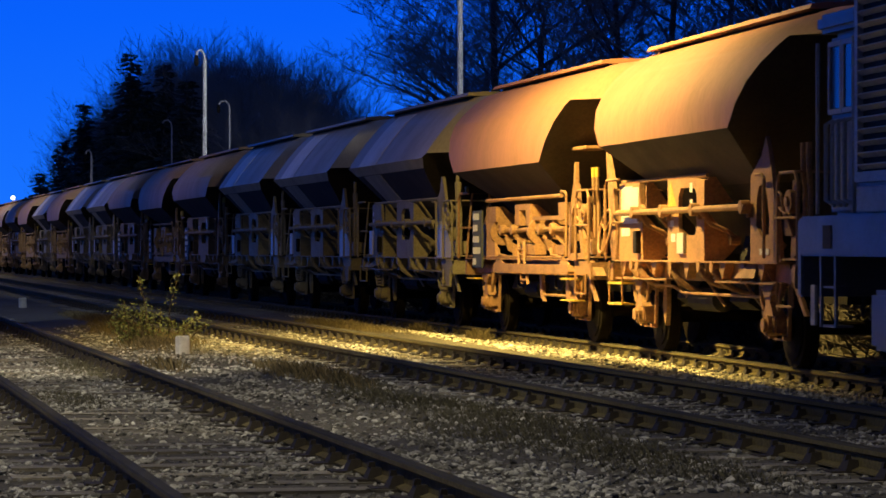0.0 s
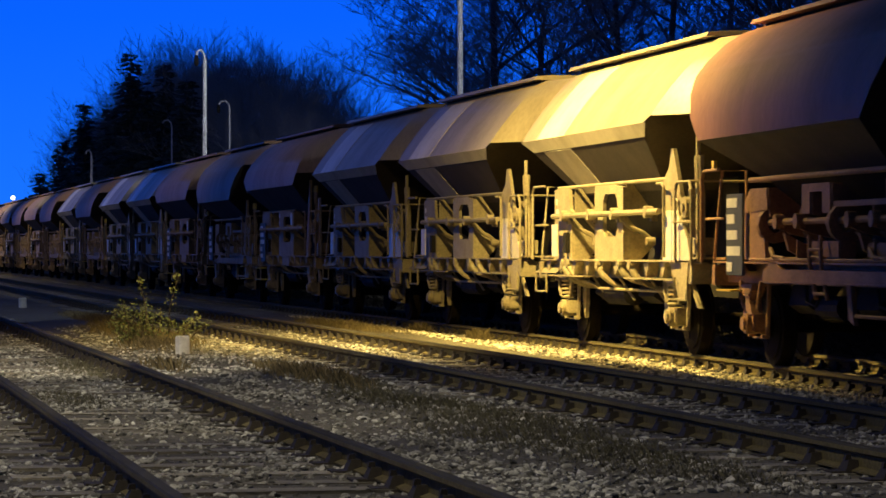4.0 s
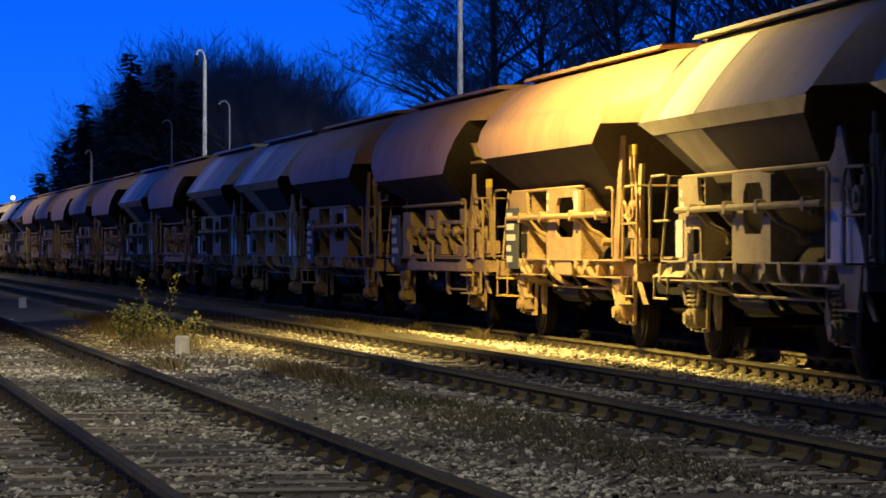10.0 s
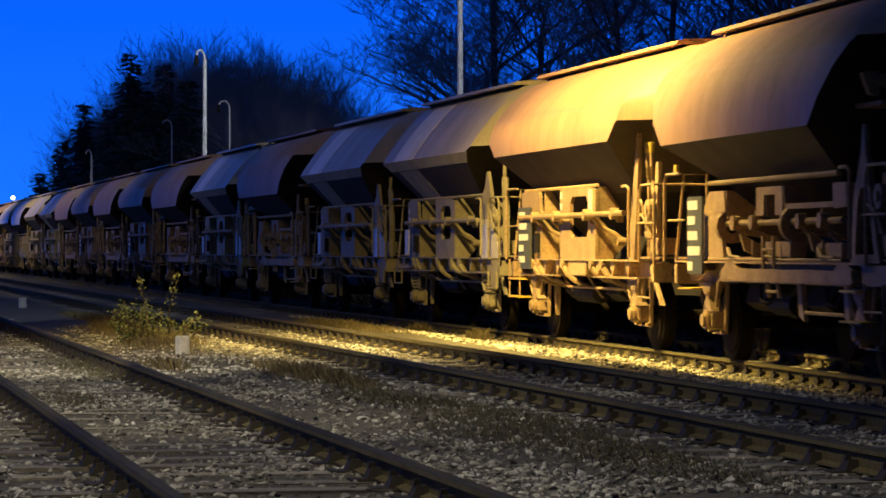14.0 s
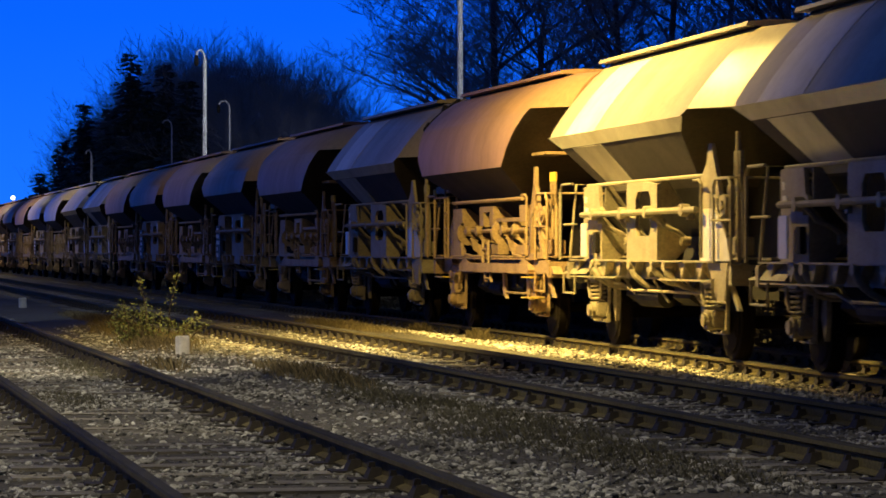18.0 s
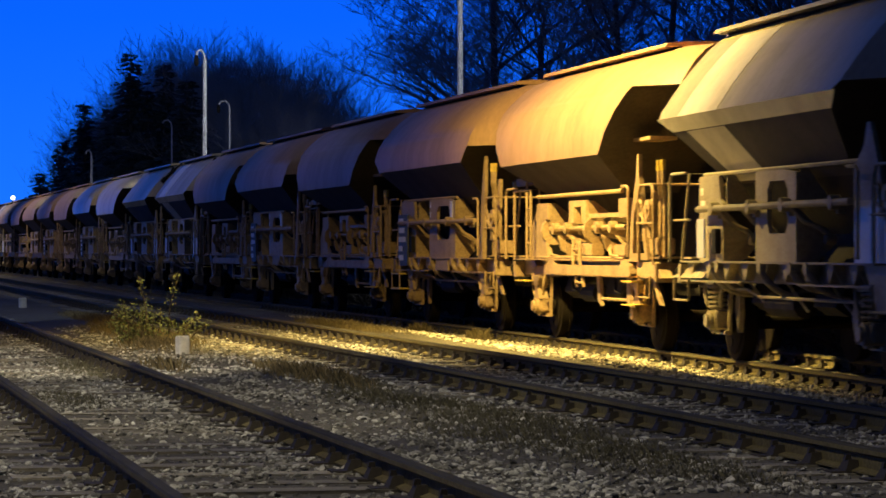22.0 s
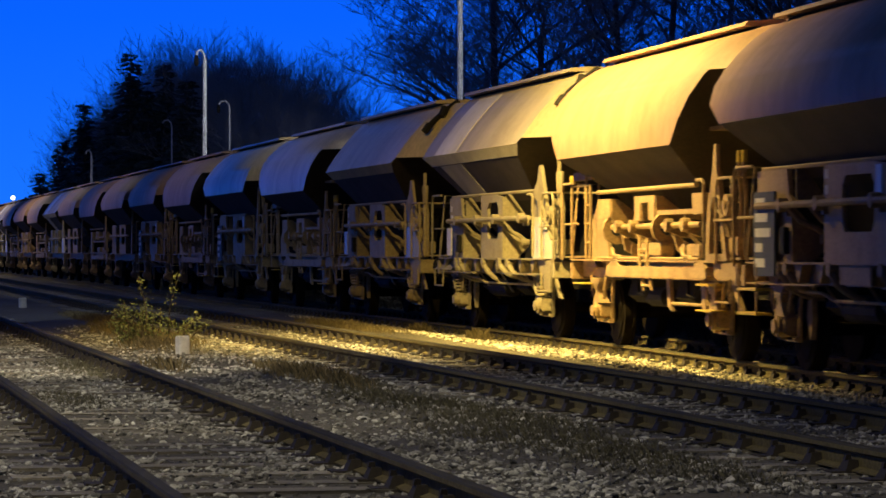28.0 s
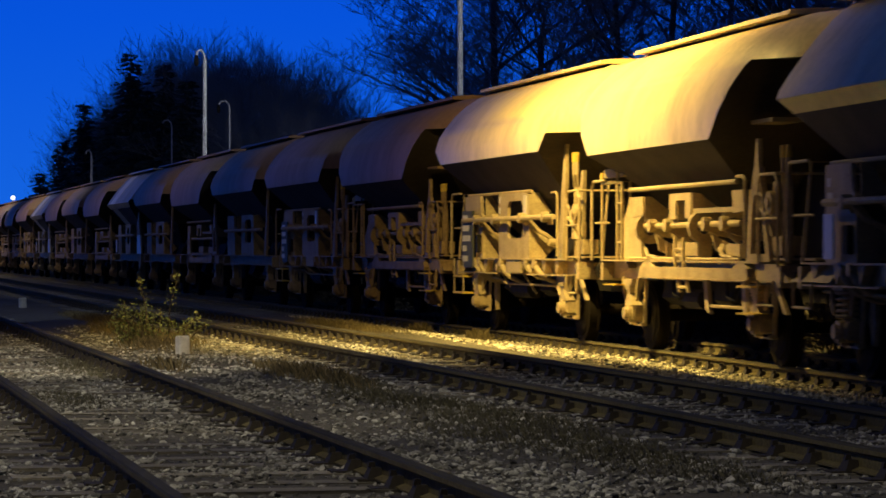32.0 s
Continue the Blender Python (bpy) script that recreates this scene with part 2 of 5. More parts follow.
# ---------------------------------------------------------------- tracks
HEAD = [(-0.036, -0.012), (-0.030, 0.0), (0.030, 0.0), (0.036, -0.012), (0.036, -0.038), (0.010, -0.052), (0.009, -0.125), (0.0625, -0.142), (0.0625, -0.152), (-0.0625, -0.152), (-0.0625, -0.142), (-0.009, -0.125), (-0.010, -0.052), (-0.036, -0.038)]


def rail(parent, line, top):
    n = len(HEAD)
    vs = [(x + u, y, top + w) for x, y in line for u, w in HEAD]
    fs = [(i * n + k, (i + 1) * n + k, (i + 1) * n + (k + 1) % n, i * n + (k + 1) % n) for i in range(len(line) - 1) for k in range(n)]
    ob = raw("rail", vs, fs, RAILM, parent)
    ob.data.materials.append(RAILTOP)
    for p in ob.data.polygons:
        if p.index % n in (0, 1, 2):
            p.material_index = 1
    return ob


# a wedge clamp on the rail foot, its bolt standing up, and the rib plate under it
CLAMP_V, CLAMP_F = [], []
for u0, u1, d0, d1, z0, z1, f in ((0.012, 0.10, 0.075, 0.045, -0.150, -0.085, 0.7), (0.045, 0.085, 0.022, 0.018, -0.086, -0.055, 0.9), (0.04, 0.19, 0.09, 0.085, -0.162, -0.148, 1.0)):
    b0 = len(CLAMP_V)
    for z, d, g in ((z0, d0, 1.0), (z1, d1, f)):
        CLAMP_V += [(u0, -d, z), (u1 * g, -d, z), (u1 * g, d, z), (u0, d, z)]
    CLAMP_F += [tuple(b0 + q for q in fc) for fc in ((0, 1, 5, 4), (1, 2, 6, 5), (2, 3, 7, 6), (3, 0, 4, 7), (4, 5, 6, 7))]
clamp = bpy.data.meshes.new("rail_clamp")
clamp.from_pydata(CLAMP_V, [], CLAMP_F)
clamp.materials.append(CLIPM)


def track(label, centre, top, spacing, y0, far, near):
    base = tagged(new("railway_track"), label, "track", kind="structure")
    line = [y0 + 2.5 * i for i in range(int((110 - y0) / 2.5))] + [110, 160, 260, 500, 1500]
    for side in (-0.7525, 0.7525):
        rail(base, [(centre(y) + side, y) for y in line], top)
    bm = B()
    box(bm, -1.3, 1.3, -0.13, 0.13, -0.14, 0, bev=0.012)
    me = None
    count = int((far - y0) / spacing)
    rest_v, rest_f, clip_v, clip_f = [], [], [], []
    for i in range(count):
        y = y0 + i * spacing + random.uniform(-0.03, 0.03)
        m = pose(centre(y) + random.uniform(-0.03, 0.03), y, top - 0.158 + random.uniform(-0.012, 0.006), 0, random.uniform(-0.4, 0.4), random.uniform(-1.2, 1.2))
        if y < 62:
            if me is None:
                ob = part("sleeper", bm, SLEEPER, base)
                me = ob.data
            else:
                ob = new("sleeper", me)
                ob.parent = base
            ob.matrix_local = m
        else:
            b0 = len(rest_v)
            for cx in (-1.3, 1.3):
                for cy in (-0.13, 0.13):
                    for cz in (-0.1, 0):
                        rest_v.append(m @ Vector((cx, cy, cz)))
            rest_f += [tuple(b0 + k for k in q) for q in ((0, 4, 5, 1), (1, 5, 7, 3), (2, 3, 7, 6), (0, 1, 3, 2), (4, 6, 7, 5))]
        if y < 75:
            for side in (-0.7525, 0.7525):
                for k in (-1, 1):
                    m = Matrix.Translation((centre(y) + side, y, top)) @ Matrix.Rotation(0 if k > 0 else math.pi, 4, "Z")
                    if near[0] < y < near[1]:
                        ob = new("rail_clamp", clamp)
                        ob.parent = base
                        ob.matrix_local = m
                    else:
                        b0 = len(clip_v)
                        clip_v += [m @ Vector(v) for v in CLAMP_V]
                        clip_f += [tuple(b0 + q for q in fc) for fc in CLAMP_F]
    if rest_v:
        raw("far_sleepers", rest_v, rest_f, SLEEPER, base)["kind"] = "stuff"
    raw("rail_clips", clip_v, clip_f, CLIPM, base)["kind"] = "stuff"
    return base


track("siding with rusty rails on weathered sleepers", lambda y: 2.44, RAIL_Z, 0.66, 8, 140, (12, 44))
track("middle siding with rusty rails in ballast", lambda y: 6.81, RAIL_Z, 0.66, 10, 140, (15, 50))
track("main track under the goods train", train_x, TRAIN_Z, 0.575, -12, 140, (27, 57))

# ---------------------------------------------------------------- hopper wagons
PROFILE_ROUND = [(w * 1.05, z) for w, z in [(1.46, 2.66), (1.46, 2.94), (1.39, 3.22), (1.28, 3.44), (1.11, 3.65), (0.91, 3.84), (0.70, 3.98), (0.50, 4.06)]]
PROFILE_FLAT = [(w * 1.05, z) for w, z in [(1.33, 2.80), (1.43, 2.97), (1.25, 3.25), (1.10, 3.46), (0.93, 3.67), (0.77, 3.85), (0.64, 3.97), (0.50, 4.06)]]


def hood(profile, half, low, shoulder):
    """The closed body: curved hood with cut corners, an end sheet across its top and hopper slopes below."""
    bm = B()
    drop = low - profile[0][1]
    prof = [(w, z + drop * max(0, 1 - i / 3)) for i, (w, z) in enumerate(profile)]
    # the shoulder, where the end sheet begins, is a line of its own
    line = list(prof)
    for i in range(len(prof) - 1):
        (w0, z0), (w1, z1) = prof[i], prof[i + 1]
        if z0 + 0.02 < shoulder < z1 - 0.02:
            f = (shoulder - z0) / (z1 - z0)
            line.insert(i + 1, (w0 + (w1 - w0) * f, shoulder))
            break
    flare = min(half + (0.9 if shoulder > 3.3 else 0.45), 4.05) - half

    def cut(z):
        return half + flare * min((z - low) / (shoulder - low), 1.0) ** 0.8 + 0.12 * max(z - shoulder, 0)

    full = [(0.42, 1.30, 1.1), (0.88, 2.14, half - 0.85)] + [(w, z, cut(z)) for w, z in line]
    rings = [[bm.verts.new((-w, e * c, z)) for e in (-1, 1)] for w, z, c in full]
    mir = [[bm.verts.new((w, e * c, z)) for e in (-1, 1)] for w, z, c in full]
    top = [i for i, (w, z, c) in enumerate(full) if z > shoulder - 0.001]
    hip = {i: [bm.verts.new((-full[i][0] * 0.62, e * 4.62, full[i][1])) for e in (-1, 1)] for i in top}
    mhip = {i: [bm.verts.new((full[i][0] * 0.62, e * 4.62, full[i][1])) for e in (-1, 1)] for i in top}
    for side in (rings, mir):
        for a, b in zip(side, side[1:]):
            bm.faces.new((a[0], a[1], b[1], b[0]))
    bm.faces.new((rings[-1][0], rings[-1][1], mir[-1][1], mir[-1][0]))
    bm.faces.new((rings[0][0], mir[0][0], mir[0][1], rings[0][1]))
    for e in (0, 1):
        for i in range(len(rings) - 1):
            if i not in hip:
                bm.faces.new((rings[i][e], rings[i + 1][e], mir[i + 1][e], mir[i][e]))
                continue
            # slanted corner sheets that carry the hood round to its end
            bm.faces.new((rings[i][e], rings[i + 1][e], hip[i + 1][e], hip[i][e]))
            bm.faces.new((mir[i][e], mir[i + 1][e], mhip[i + 1][e], mhip[i][e]))
            bm.faces.new((hip[i][e], hip[i + 1][e], mhip[i + 1][e], mhip[i][e]))
        for i in (top[0], top[-1]):
            bm.faces.new((rings[i][e], hip[i][e], mhip[i][e], mir[i][e]))
    return bm, prof


def sheet_on(prof, i0, i1, y0, y1, lift, flare=0.0):
    """A painted panel lying on the near side of the hood, between two lines of its profile."""
    bm = B()
    pts = []
    for i in range(i0, i1 + 1):
        w, z = prof[i]
        pts.append((-(w + lift), z + lift * 0.6))
    n = len(pts)
    ya = [bm.verts.new((x, y0 - flare * k / (n - 1), z)) for k, (x, z) in enumerate(pts)]
    yb = [bm.verts.new((x, y1 + flare * k / (n - 1), z)) for k, (x, z) in enumerate(pts)]
    inner = [bm.verts.new((v.co.x + lift * 1.6, v.co.y, v.co.z - lift)) for v in ya + yb]
    for k in range(n - 1):
        bm.faces.new((ya[k], ya[k + 1], yb[k + 1], yb[k]))
        bm.faces.new((ya[k], inner[k], inner[k + 1], ya[k + 1]))
        bm.faces.new((yb[k], yb[k + 1], inner[n + k + 1], inner[n + k]))
    return bm


def spring_coil(bm, y, z0, z1, r):
    pts = []
    for k in range(41):
        a = k / 40 * 5 * 2 * math.pi
        pts.append((-1.04 + r * math.cos(a), y + r * math.sin(a), z0 + (z1 - z0) * k / 40))
    return tube(bm, pts, 0.017, 5)


def running_gear(wagon, y, style, steel, simple):
    """Axle guards, springs, axle boxes and the wheelset at y."""
    for side in (-1, 1):
        if simple and side > 0:
            continue
        guard = B()
        x0, x1 = side * 0.94, side * 0.98
        for k in (-1, 1):
            slab(guard, [(y + k * 0.33, 1.0), (y + k * 0.38, 1.0), (y + k * 0.30, 0.36), (y + k * 0.26, 0.36)], x0, x1)
            box(guard, min(x0, x1) - 0.05, max(x0, x1), y + k * 0.28 - 0.03, y + k * 0.28 + 0.03, 0.33, 0.37)
        box(guard, min(x0, x1), max(x0, x1), y - 0.28, y + 0.28, 0.315, 0.335)
        part("axle_guard", guard, steel, wagon)
        if side > 0:
            continue
        sp = B()
        if style == "coil":
            spring_coil(sp, y - 0.10, 0.62, 0.92, 0.075)
            spring_coil(sp, y + 0.10, 0.62, 0.92, 0.075)
            box(sp, -1.14, -0.94, y - 0.2, y + 0.2, 0.92, 0.96)
        else:
            slab(sp, [(y - 0.24, 0.95), (y + 0.24, 0.95), (y + 0.07, 0.76), (y + 0.2, 0.6), (y - 0.2, 0.6), (y - 0.07, 0.76)], -1.12, -0.98)
            for k in range(4):
                w = 0.25 - 0.045 * k
                slab(sp, [(y - w, 0.94 - 0.035 * k), (y + w, 0.94 - 0.035 * k), (y + w, 0.915 - 0.035 * k), (y - w, 0.915 - 0.035 * k)], -1.14, -0.965)
        part("spring", sp, steel, wagon)
        ab = B()
        disc(ab, -1.15, -0.9, y, 0.49, 0.12, 16)
        disc(ab, -1.19, -1.15, y, 0.49, 0.08, 12)
        box(ab, -1.1, -0.92, y - 0.19, y + 0.19, 0.40, 0.60, bev=0.02)
        part("axle_box", ab, steel, wagon)
        for k in (-1, 1):
            lk = tube(B(), [(-1.08, y + k * 0.42, 0.98), (-1.09, y + k * 0.37, 0.8), (-1.08, y + k * 0.29, 0.66)], 0.024, 6)
            if not simple:
                part("spring_link", lk, steel, wagon)
            else:
                lk.free()
    ws = B()
    for k in (-1, 1):
        xo = k * 0.7525
        disc(ws, xo - 0.065, xo + 0.065, 0, 0, 0.46, 28)
        disc(ws, xo - k * 0.095, xo - k * 0.06, 0, 0, 0.49, 28)
        disc(ws, xo + k * 0.06, xo + k * 0.085, 0, 0, 0.38, 24)
        disc(ws, xo + k * 0.08, xo + k * 0.13, 0, 0, 0.13, 14)
        for h in range(3):
            a = h * 2.0944
            disc(ws, xo + k * 0.083, xo + k * 0.092, 0.25 * math.cos(a), 0.25 * math.sin(a), 0.05, 8)
    disc(ws, -1.0, 1.0, 0, 0, 0.08, 12)
    w = part("wheelset", ws, WHEEL, wagon)
    w.matrix_local = pose(0, y, 0.46)
    return w


def end_gear(wagon, half, back, steel, simple):
    """End beams, buffers, draw hook, platform rails and posts."""
    for e in (-1, 1):
        bm = box(B(), -1.2, 1.2, e * half + back, e * (half - 0.14) + back, 0.92, 1.17, bev=0.012)
        part("end_beam", bm, steel, wagon)
        for k in (-0.875, 0.875):
            bf = B()
            tube(bf, [(k, e * half + back, 1.05), (k, e * (half + 0.3) + back, 1.05)], 0.085, 10)
            tube(bf, [(k, e * (half + 0.3) + back, 1.05), (k, e * (half + 0.52) + back, 1.05)], 0.06, 10)
            part("buffer", bf, DARK, wagon)
            hd = tube(B(), [(k, e * (half + 0.52) + back, 1.05), (k, e * (half + 0.56) + back, 1.05)], [0.2, 0.185], 18)
            part("buffer_head", hd, DARK, wagon)
        if simple:
            continue
        hk = tube(B(), [(0, e * half + back, 1.03), (0, e * (half + 0.3) + back, 1.03), (0, e * (half + 0.38) + back, 0.95), (0, e * (half + 0.5) + back, 0.8)], 0.035, 6)
        part("draw_hook", hk, DARK, wagon)


def tusk(bm, y, reach, thick):
    """A curved unloading claw that hangs from the shelf and sweeps inwards."""
    pts = []
    for k in range(7):
        a = k / 6 * 1.5
        pts.append((-1.20 + reach * (1 - math.cos(a)) * 1.05, y - 0.55 * k / 6 * reach, 1.15 - reach * 0.78 * math.sin(a)))
    tube(bm, pts, [thick * f for f in (1.0, 1.15, 1.1, 1.0, 0.85, 0.65, 0.4)], 8)
    disc(bm, -1.24, -1.12, y, 1.14, thick * 1.7, 12)
    return bm


def crescent(bm, x, y, z, r, open_at, t=0.07):
    """A crank disc across the track with a mouth cut out of it."""
    outer = [(x + r * math.cos(open_at + 0.7 + a * 0.49), z + r * math.sin(open_at + 0.7 + a * 0.49)) for a in range(11)]
    inner = [(x + r * 0.45 * math.cos(open_at + 0.7 + a * 0.49), z + r * 0.45 * math.sin(open_at + 0.7 + a * 0.49)) for a in range(11)]
    va, vb, vc, vd = ([bm.verts.new((px, yy, pz)) for px, pz in ring] for ring, yy in ((outer, y - t), (outer, y), (inner, y - t), (inner, y)))
    for k in range(10):
        for p, q in ((va, vc), (vd, vb), (vb, va), (vc, vd)):
            bm.faces.new((p[k], p[k + 1], q[k + 1], q[k]))
    for k in (0, 10):
        bm.faces.new((va[k], vb[k], vd[k], vc[k]))
    return bm


def wagon_base(label, group):
    return tagged(new("hopper_wagon"), label, "wagon", group)


def bars(parent, x, y0, z0, rows, size, mat=WHITE):
    """Unreadable lettering as short bars."""
    for r, n in enumerate(rows):
        z = z0 - r * size * 1.7
        part("lettering", box(B(), x - 0.004, x, y0 - size * 1.05 * n, y0, z - size, z), mat, parent)


def make_wagon(kind, paint, steel, label, simple=False, banded=False, hoses=False, board=True):
    wagon = wagon_base(label, "hopper wagons of the goods train")
    low = {"plate": 2.80, "flat": 2.80, "lever": 2.64, "tall": 2.74}[kind]
    half = {"plate": 3.6, "flat": 3.25, "lever": 3.1, "tall": 3.17}[kind]
    back = {"plate": -0.45, "flat": -0.5, "lever": -0.6, "tall": -0.4}[kind]
    prof0 = PROFILE_FLAT if kind == "flat" else PROFILE_ROUND
    shoulder = {"lever": 3.52, "tall": 3.74}.get(kind, 3.06)
    bm, prof = hood(prof0, half, low, shoulder)
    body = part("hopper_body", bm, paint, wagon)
    body.data.shade_smooth()
    # ends and slopes below the hood: shade painted in, near-black lowest
    body.data.materials.append(HOPPER_SHADE)
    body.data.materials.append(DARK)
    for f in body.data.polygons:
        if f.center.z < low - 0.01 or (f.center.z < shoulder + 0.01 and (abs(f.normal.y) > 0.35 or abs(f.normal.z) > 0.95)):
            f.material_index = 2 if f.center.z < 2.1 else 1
    body.data.set_sharp_from_angle(angle=radians(18 if kind == "flat" else 40))
    # roof hatch with its overhanging lip
    # seat painted near-black in place of the lip's shade
    part("shaded_hatch_seat", box(B(), -0.53, 0.53, -half - 0.3, half + 0.6, 4.03, 4.10), DARK, wagon, "hatch seat painted dark for the shade under the lip")
    rh = B()
    y0, y1 = -half - 0.42, half + 0.72
    a = [rh.verts.new(p) for y in (y0, y1) for p in ((-0.69, y, 4.085), (-0.66, y, 4.14), (-0.40, y, 4.165), (0.40, y, 4.165), (0.66, y, 4.14), (0.69, y, 4.085))]
    for k in range(6):
        rh.faces.new((a[k], a[(k + 1) % 6], a[6 + (k + 1) % 6], a[6 + k]))
    rh.faces.new(a[:6][::-1])
    rh.faces.new(a[6:])
    part("roof_hatch", rh, paint, wagon)
    if not simple:
        cap = B()
        box(cap, -0.5, 0.5, half + 0.62, half + 0.80, 3.96, 4.14, bev=0.03)
        part("hatch_cap", cap, paint, wagon)
    if banded:
        part("lower_band", sheet_on(prof, 0, 1, -half, half, 0.006, 0.44), BAND, wagon, "pale painted strip along the hood's edge")
        part("upright_band", sheet_on(prof, 1, 6, 0.85, 2.65, 0.006), BAND, wagon, "pale painted band across the hood")
        part("slope_band", raw_plate([(-1.394, 0.9, low - 0.01), (-1.394, 2.6, low - 0.01), (-0.915, 1.95, 2.17), (-0.915, 0.6, 2.17)], 0.002), BAND, wagon)
    if hoses:
        hs = B()
        y = -half - 0.95
        tube(hs, [(-0.35, y, 4.1), (-0.6, y - 0.05, 3.92), (-0.8, y, 3.75), (-0.98, y - 0.04, 3.55)], 0.055, 8)
        tube(hs, [(-0.62, y - 0.12, 3.98), (-0.7, y - 0.16, 3.80)], 0.08, 8)
        tube(hs, [(-0.92, y - 0.1, 3.66), (-1.02, y - 0.12, 3.52)], 0.07, 8)
        part("filler_pipe", hs, DARK, wagon)
    # frame
    sill = B()
    box(sill, -1.04, -0.94, -4.15 + back, 4.15 + back, 0.96, 1.19)
    part("side_sill", sill, steel, wagon)
    shelf = box(B(), -1.22, -0.9, -4.1, 3.6, 1.19, 1.212)
    part("sill_shelf", shelf, steel, wagon)
    far_sill = box(B(), 0.94, 1.04, -4.15 + back, 4.15 + back, 0.96, 1.19)
    part("side_sill", far_sill, steel, wagon)
    end_gear(wagon, 4.3, back, steel, simple)
    style = "coil" if kind == "flat" else "leaf"
    for y in (-3.0 + back, 3.0 + back):
        running_gear(wagon, y, style, steel, simple)
    # hopper outlets, near-black for the shade inside
    for k in (-1.25, 1.25):
        ch = B()
        v = [ch.verts.new(p) for p in ((-0.55, k - 0.75, 1.5), (-0.55, k + 0.75, 1.5), (-0.3, k + 1.0, 2.0), (-0.3, k - 1.0, 2.0), (-0.85, k - 0.4, 0.72), (-0.85, k + 0.4, 0.72), (-0.7, k + 0.4, 0.62), (-0.7, k - 0.4, 0.62), (-0.3, k - 0.6, 1.2), (-0.3, k + 0.6, 1.2))]
        for f in ((0, 1, 2, 3), (0, 4, 5, 1), (4, 7, 6, 5), (7, 8, 9, 6), (8, 3, 2, 9), (0, 3, 8, 7, 4), (1, 5, 6, 9, 2)):
            ch.faces.new([v[q] for q in f])
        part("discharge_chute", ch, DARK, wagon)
    # near-black block that stands in for the shaded hollow behind the plates
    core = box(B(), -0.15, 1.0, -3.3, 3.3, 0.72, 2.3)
    part("shade_core", core, DARK, wagon)
    if kind == "lever":
        lever_side(wagon, steel, simple, half, board and steel is TANF)
    else:
        plate_side(wagon, steel, simple, kind)
    end_rails(wagon, steel, kind, simple, board)
    return wagon


def raw_plate(pts, t):
    bm = B()
    a = [bm.verts.new(p) for p in pts]
    b = [bm.verts.new((p[0] + t, p[1], p[2] + t)) for p in pts]
    bm.faces.new(a)
    bm.faces.new(b[::-1])
    for i in range(len(a)):
        bm.faces.new((a[i], b[i], b[(i + 1) % len(a)], a[(i + 1) % len(a)]))
    return bm


def web(bm, outline, y, t=0.025):
    """A plate across the track at y, given in (x, z)."""
    a = [bm.verts.new((x, y - t, z)) for x, z in outline]
    b = [bm.verts.new((x, y, z)) for x, z in outline]
    bm.faces.new(a)
    bm.faces.new(b[::-1])
    for i in range(len(a)):
        j = (i + 1) % len(a)
        bm.faces.new((a[i], a[j], b[j], b[i]))
    return bm


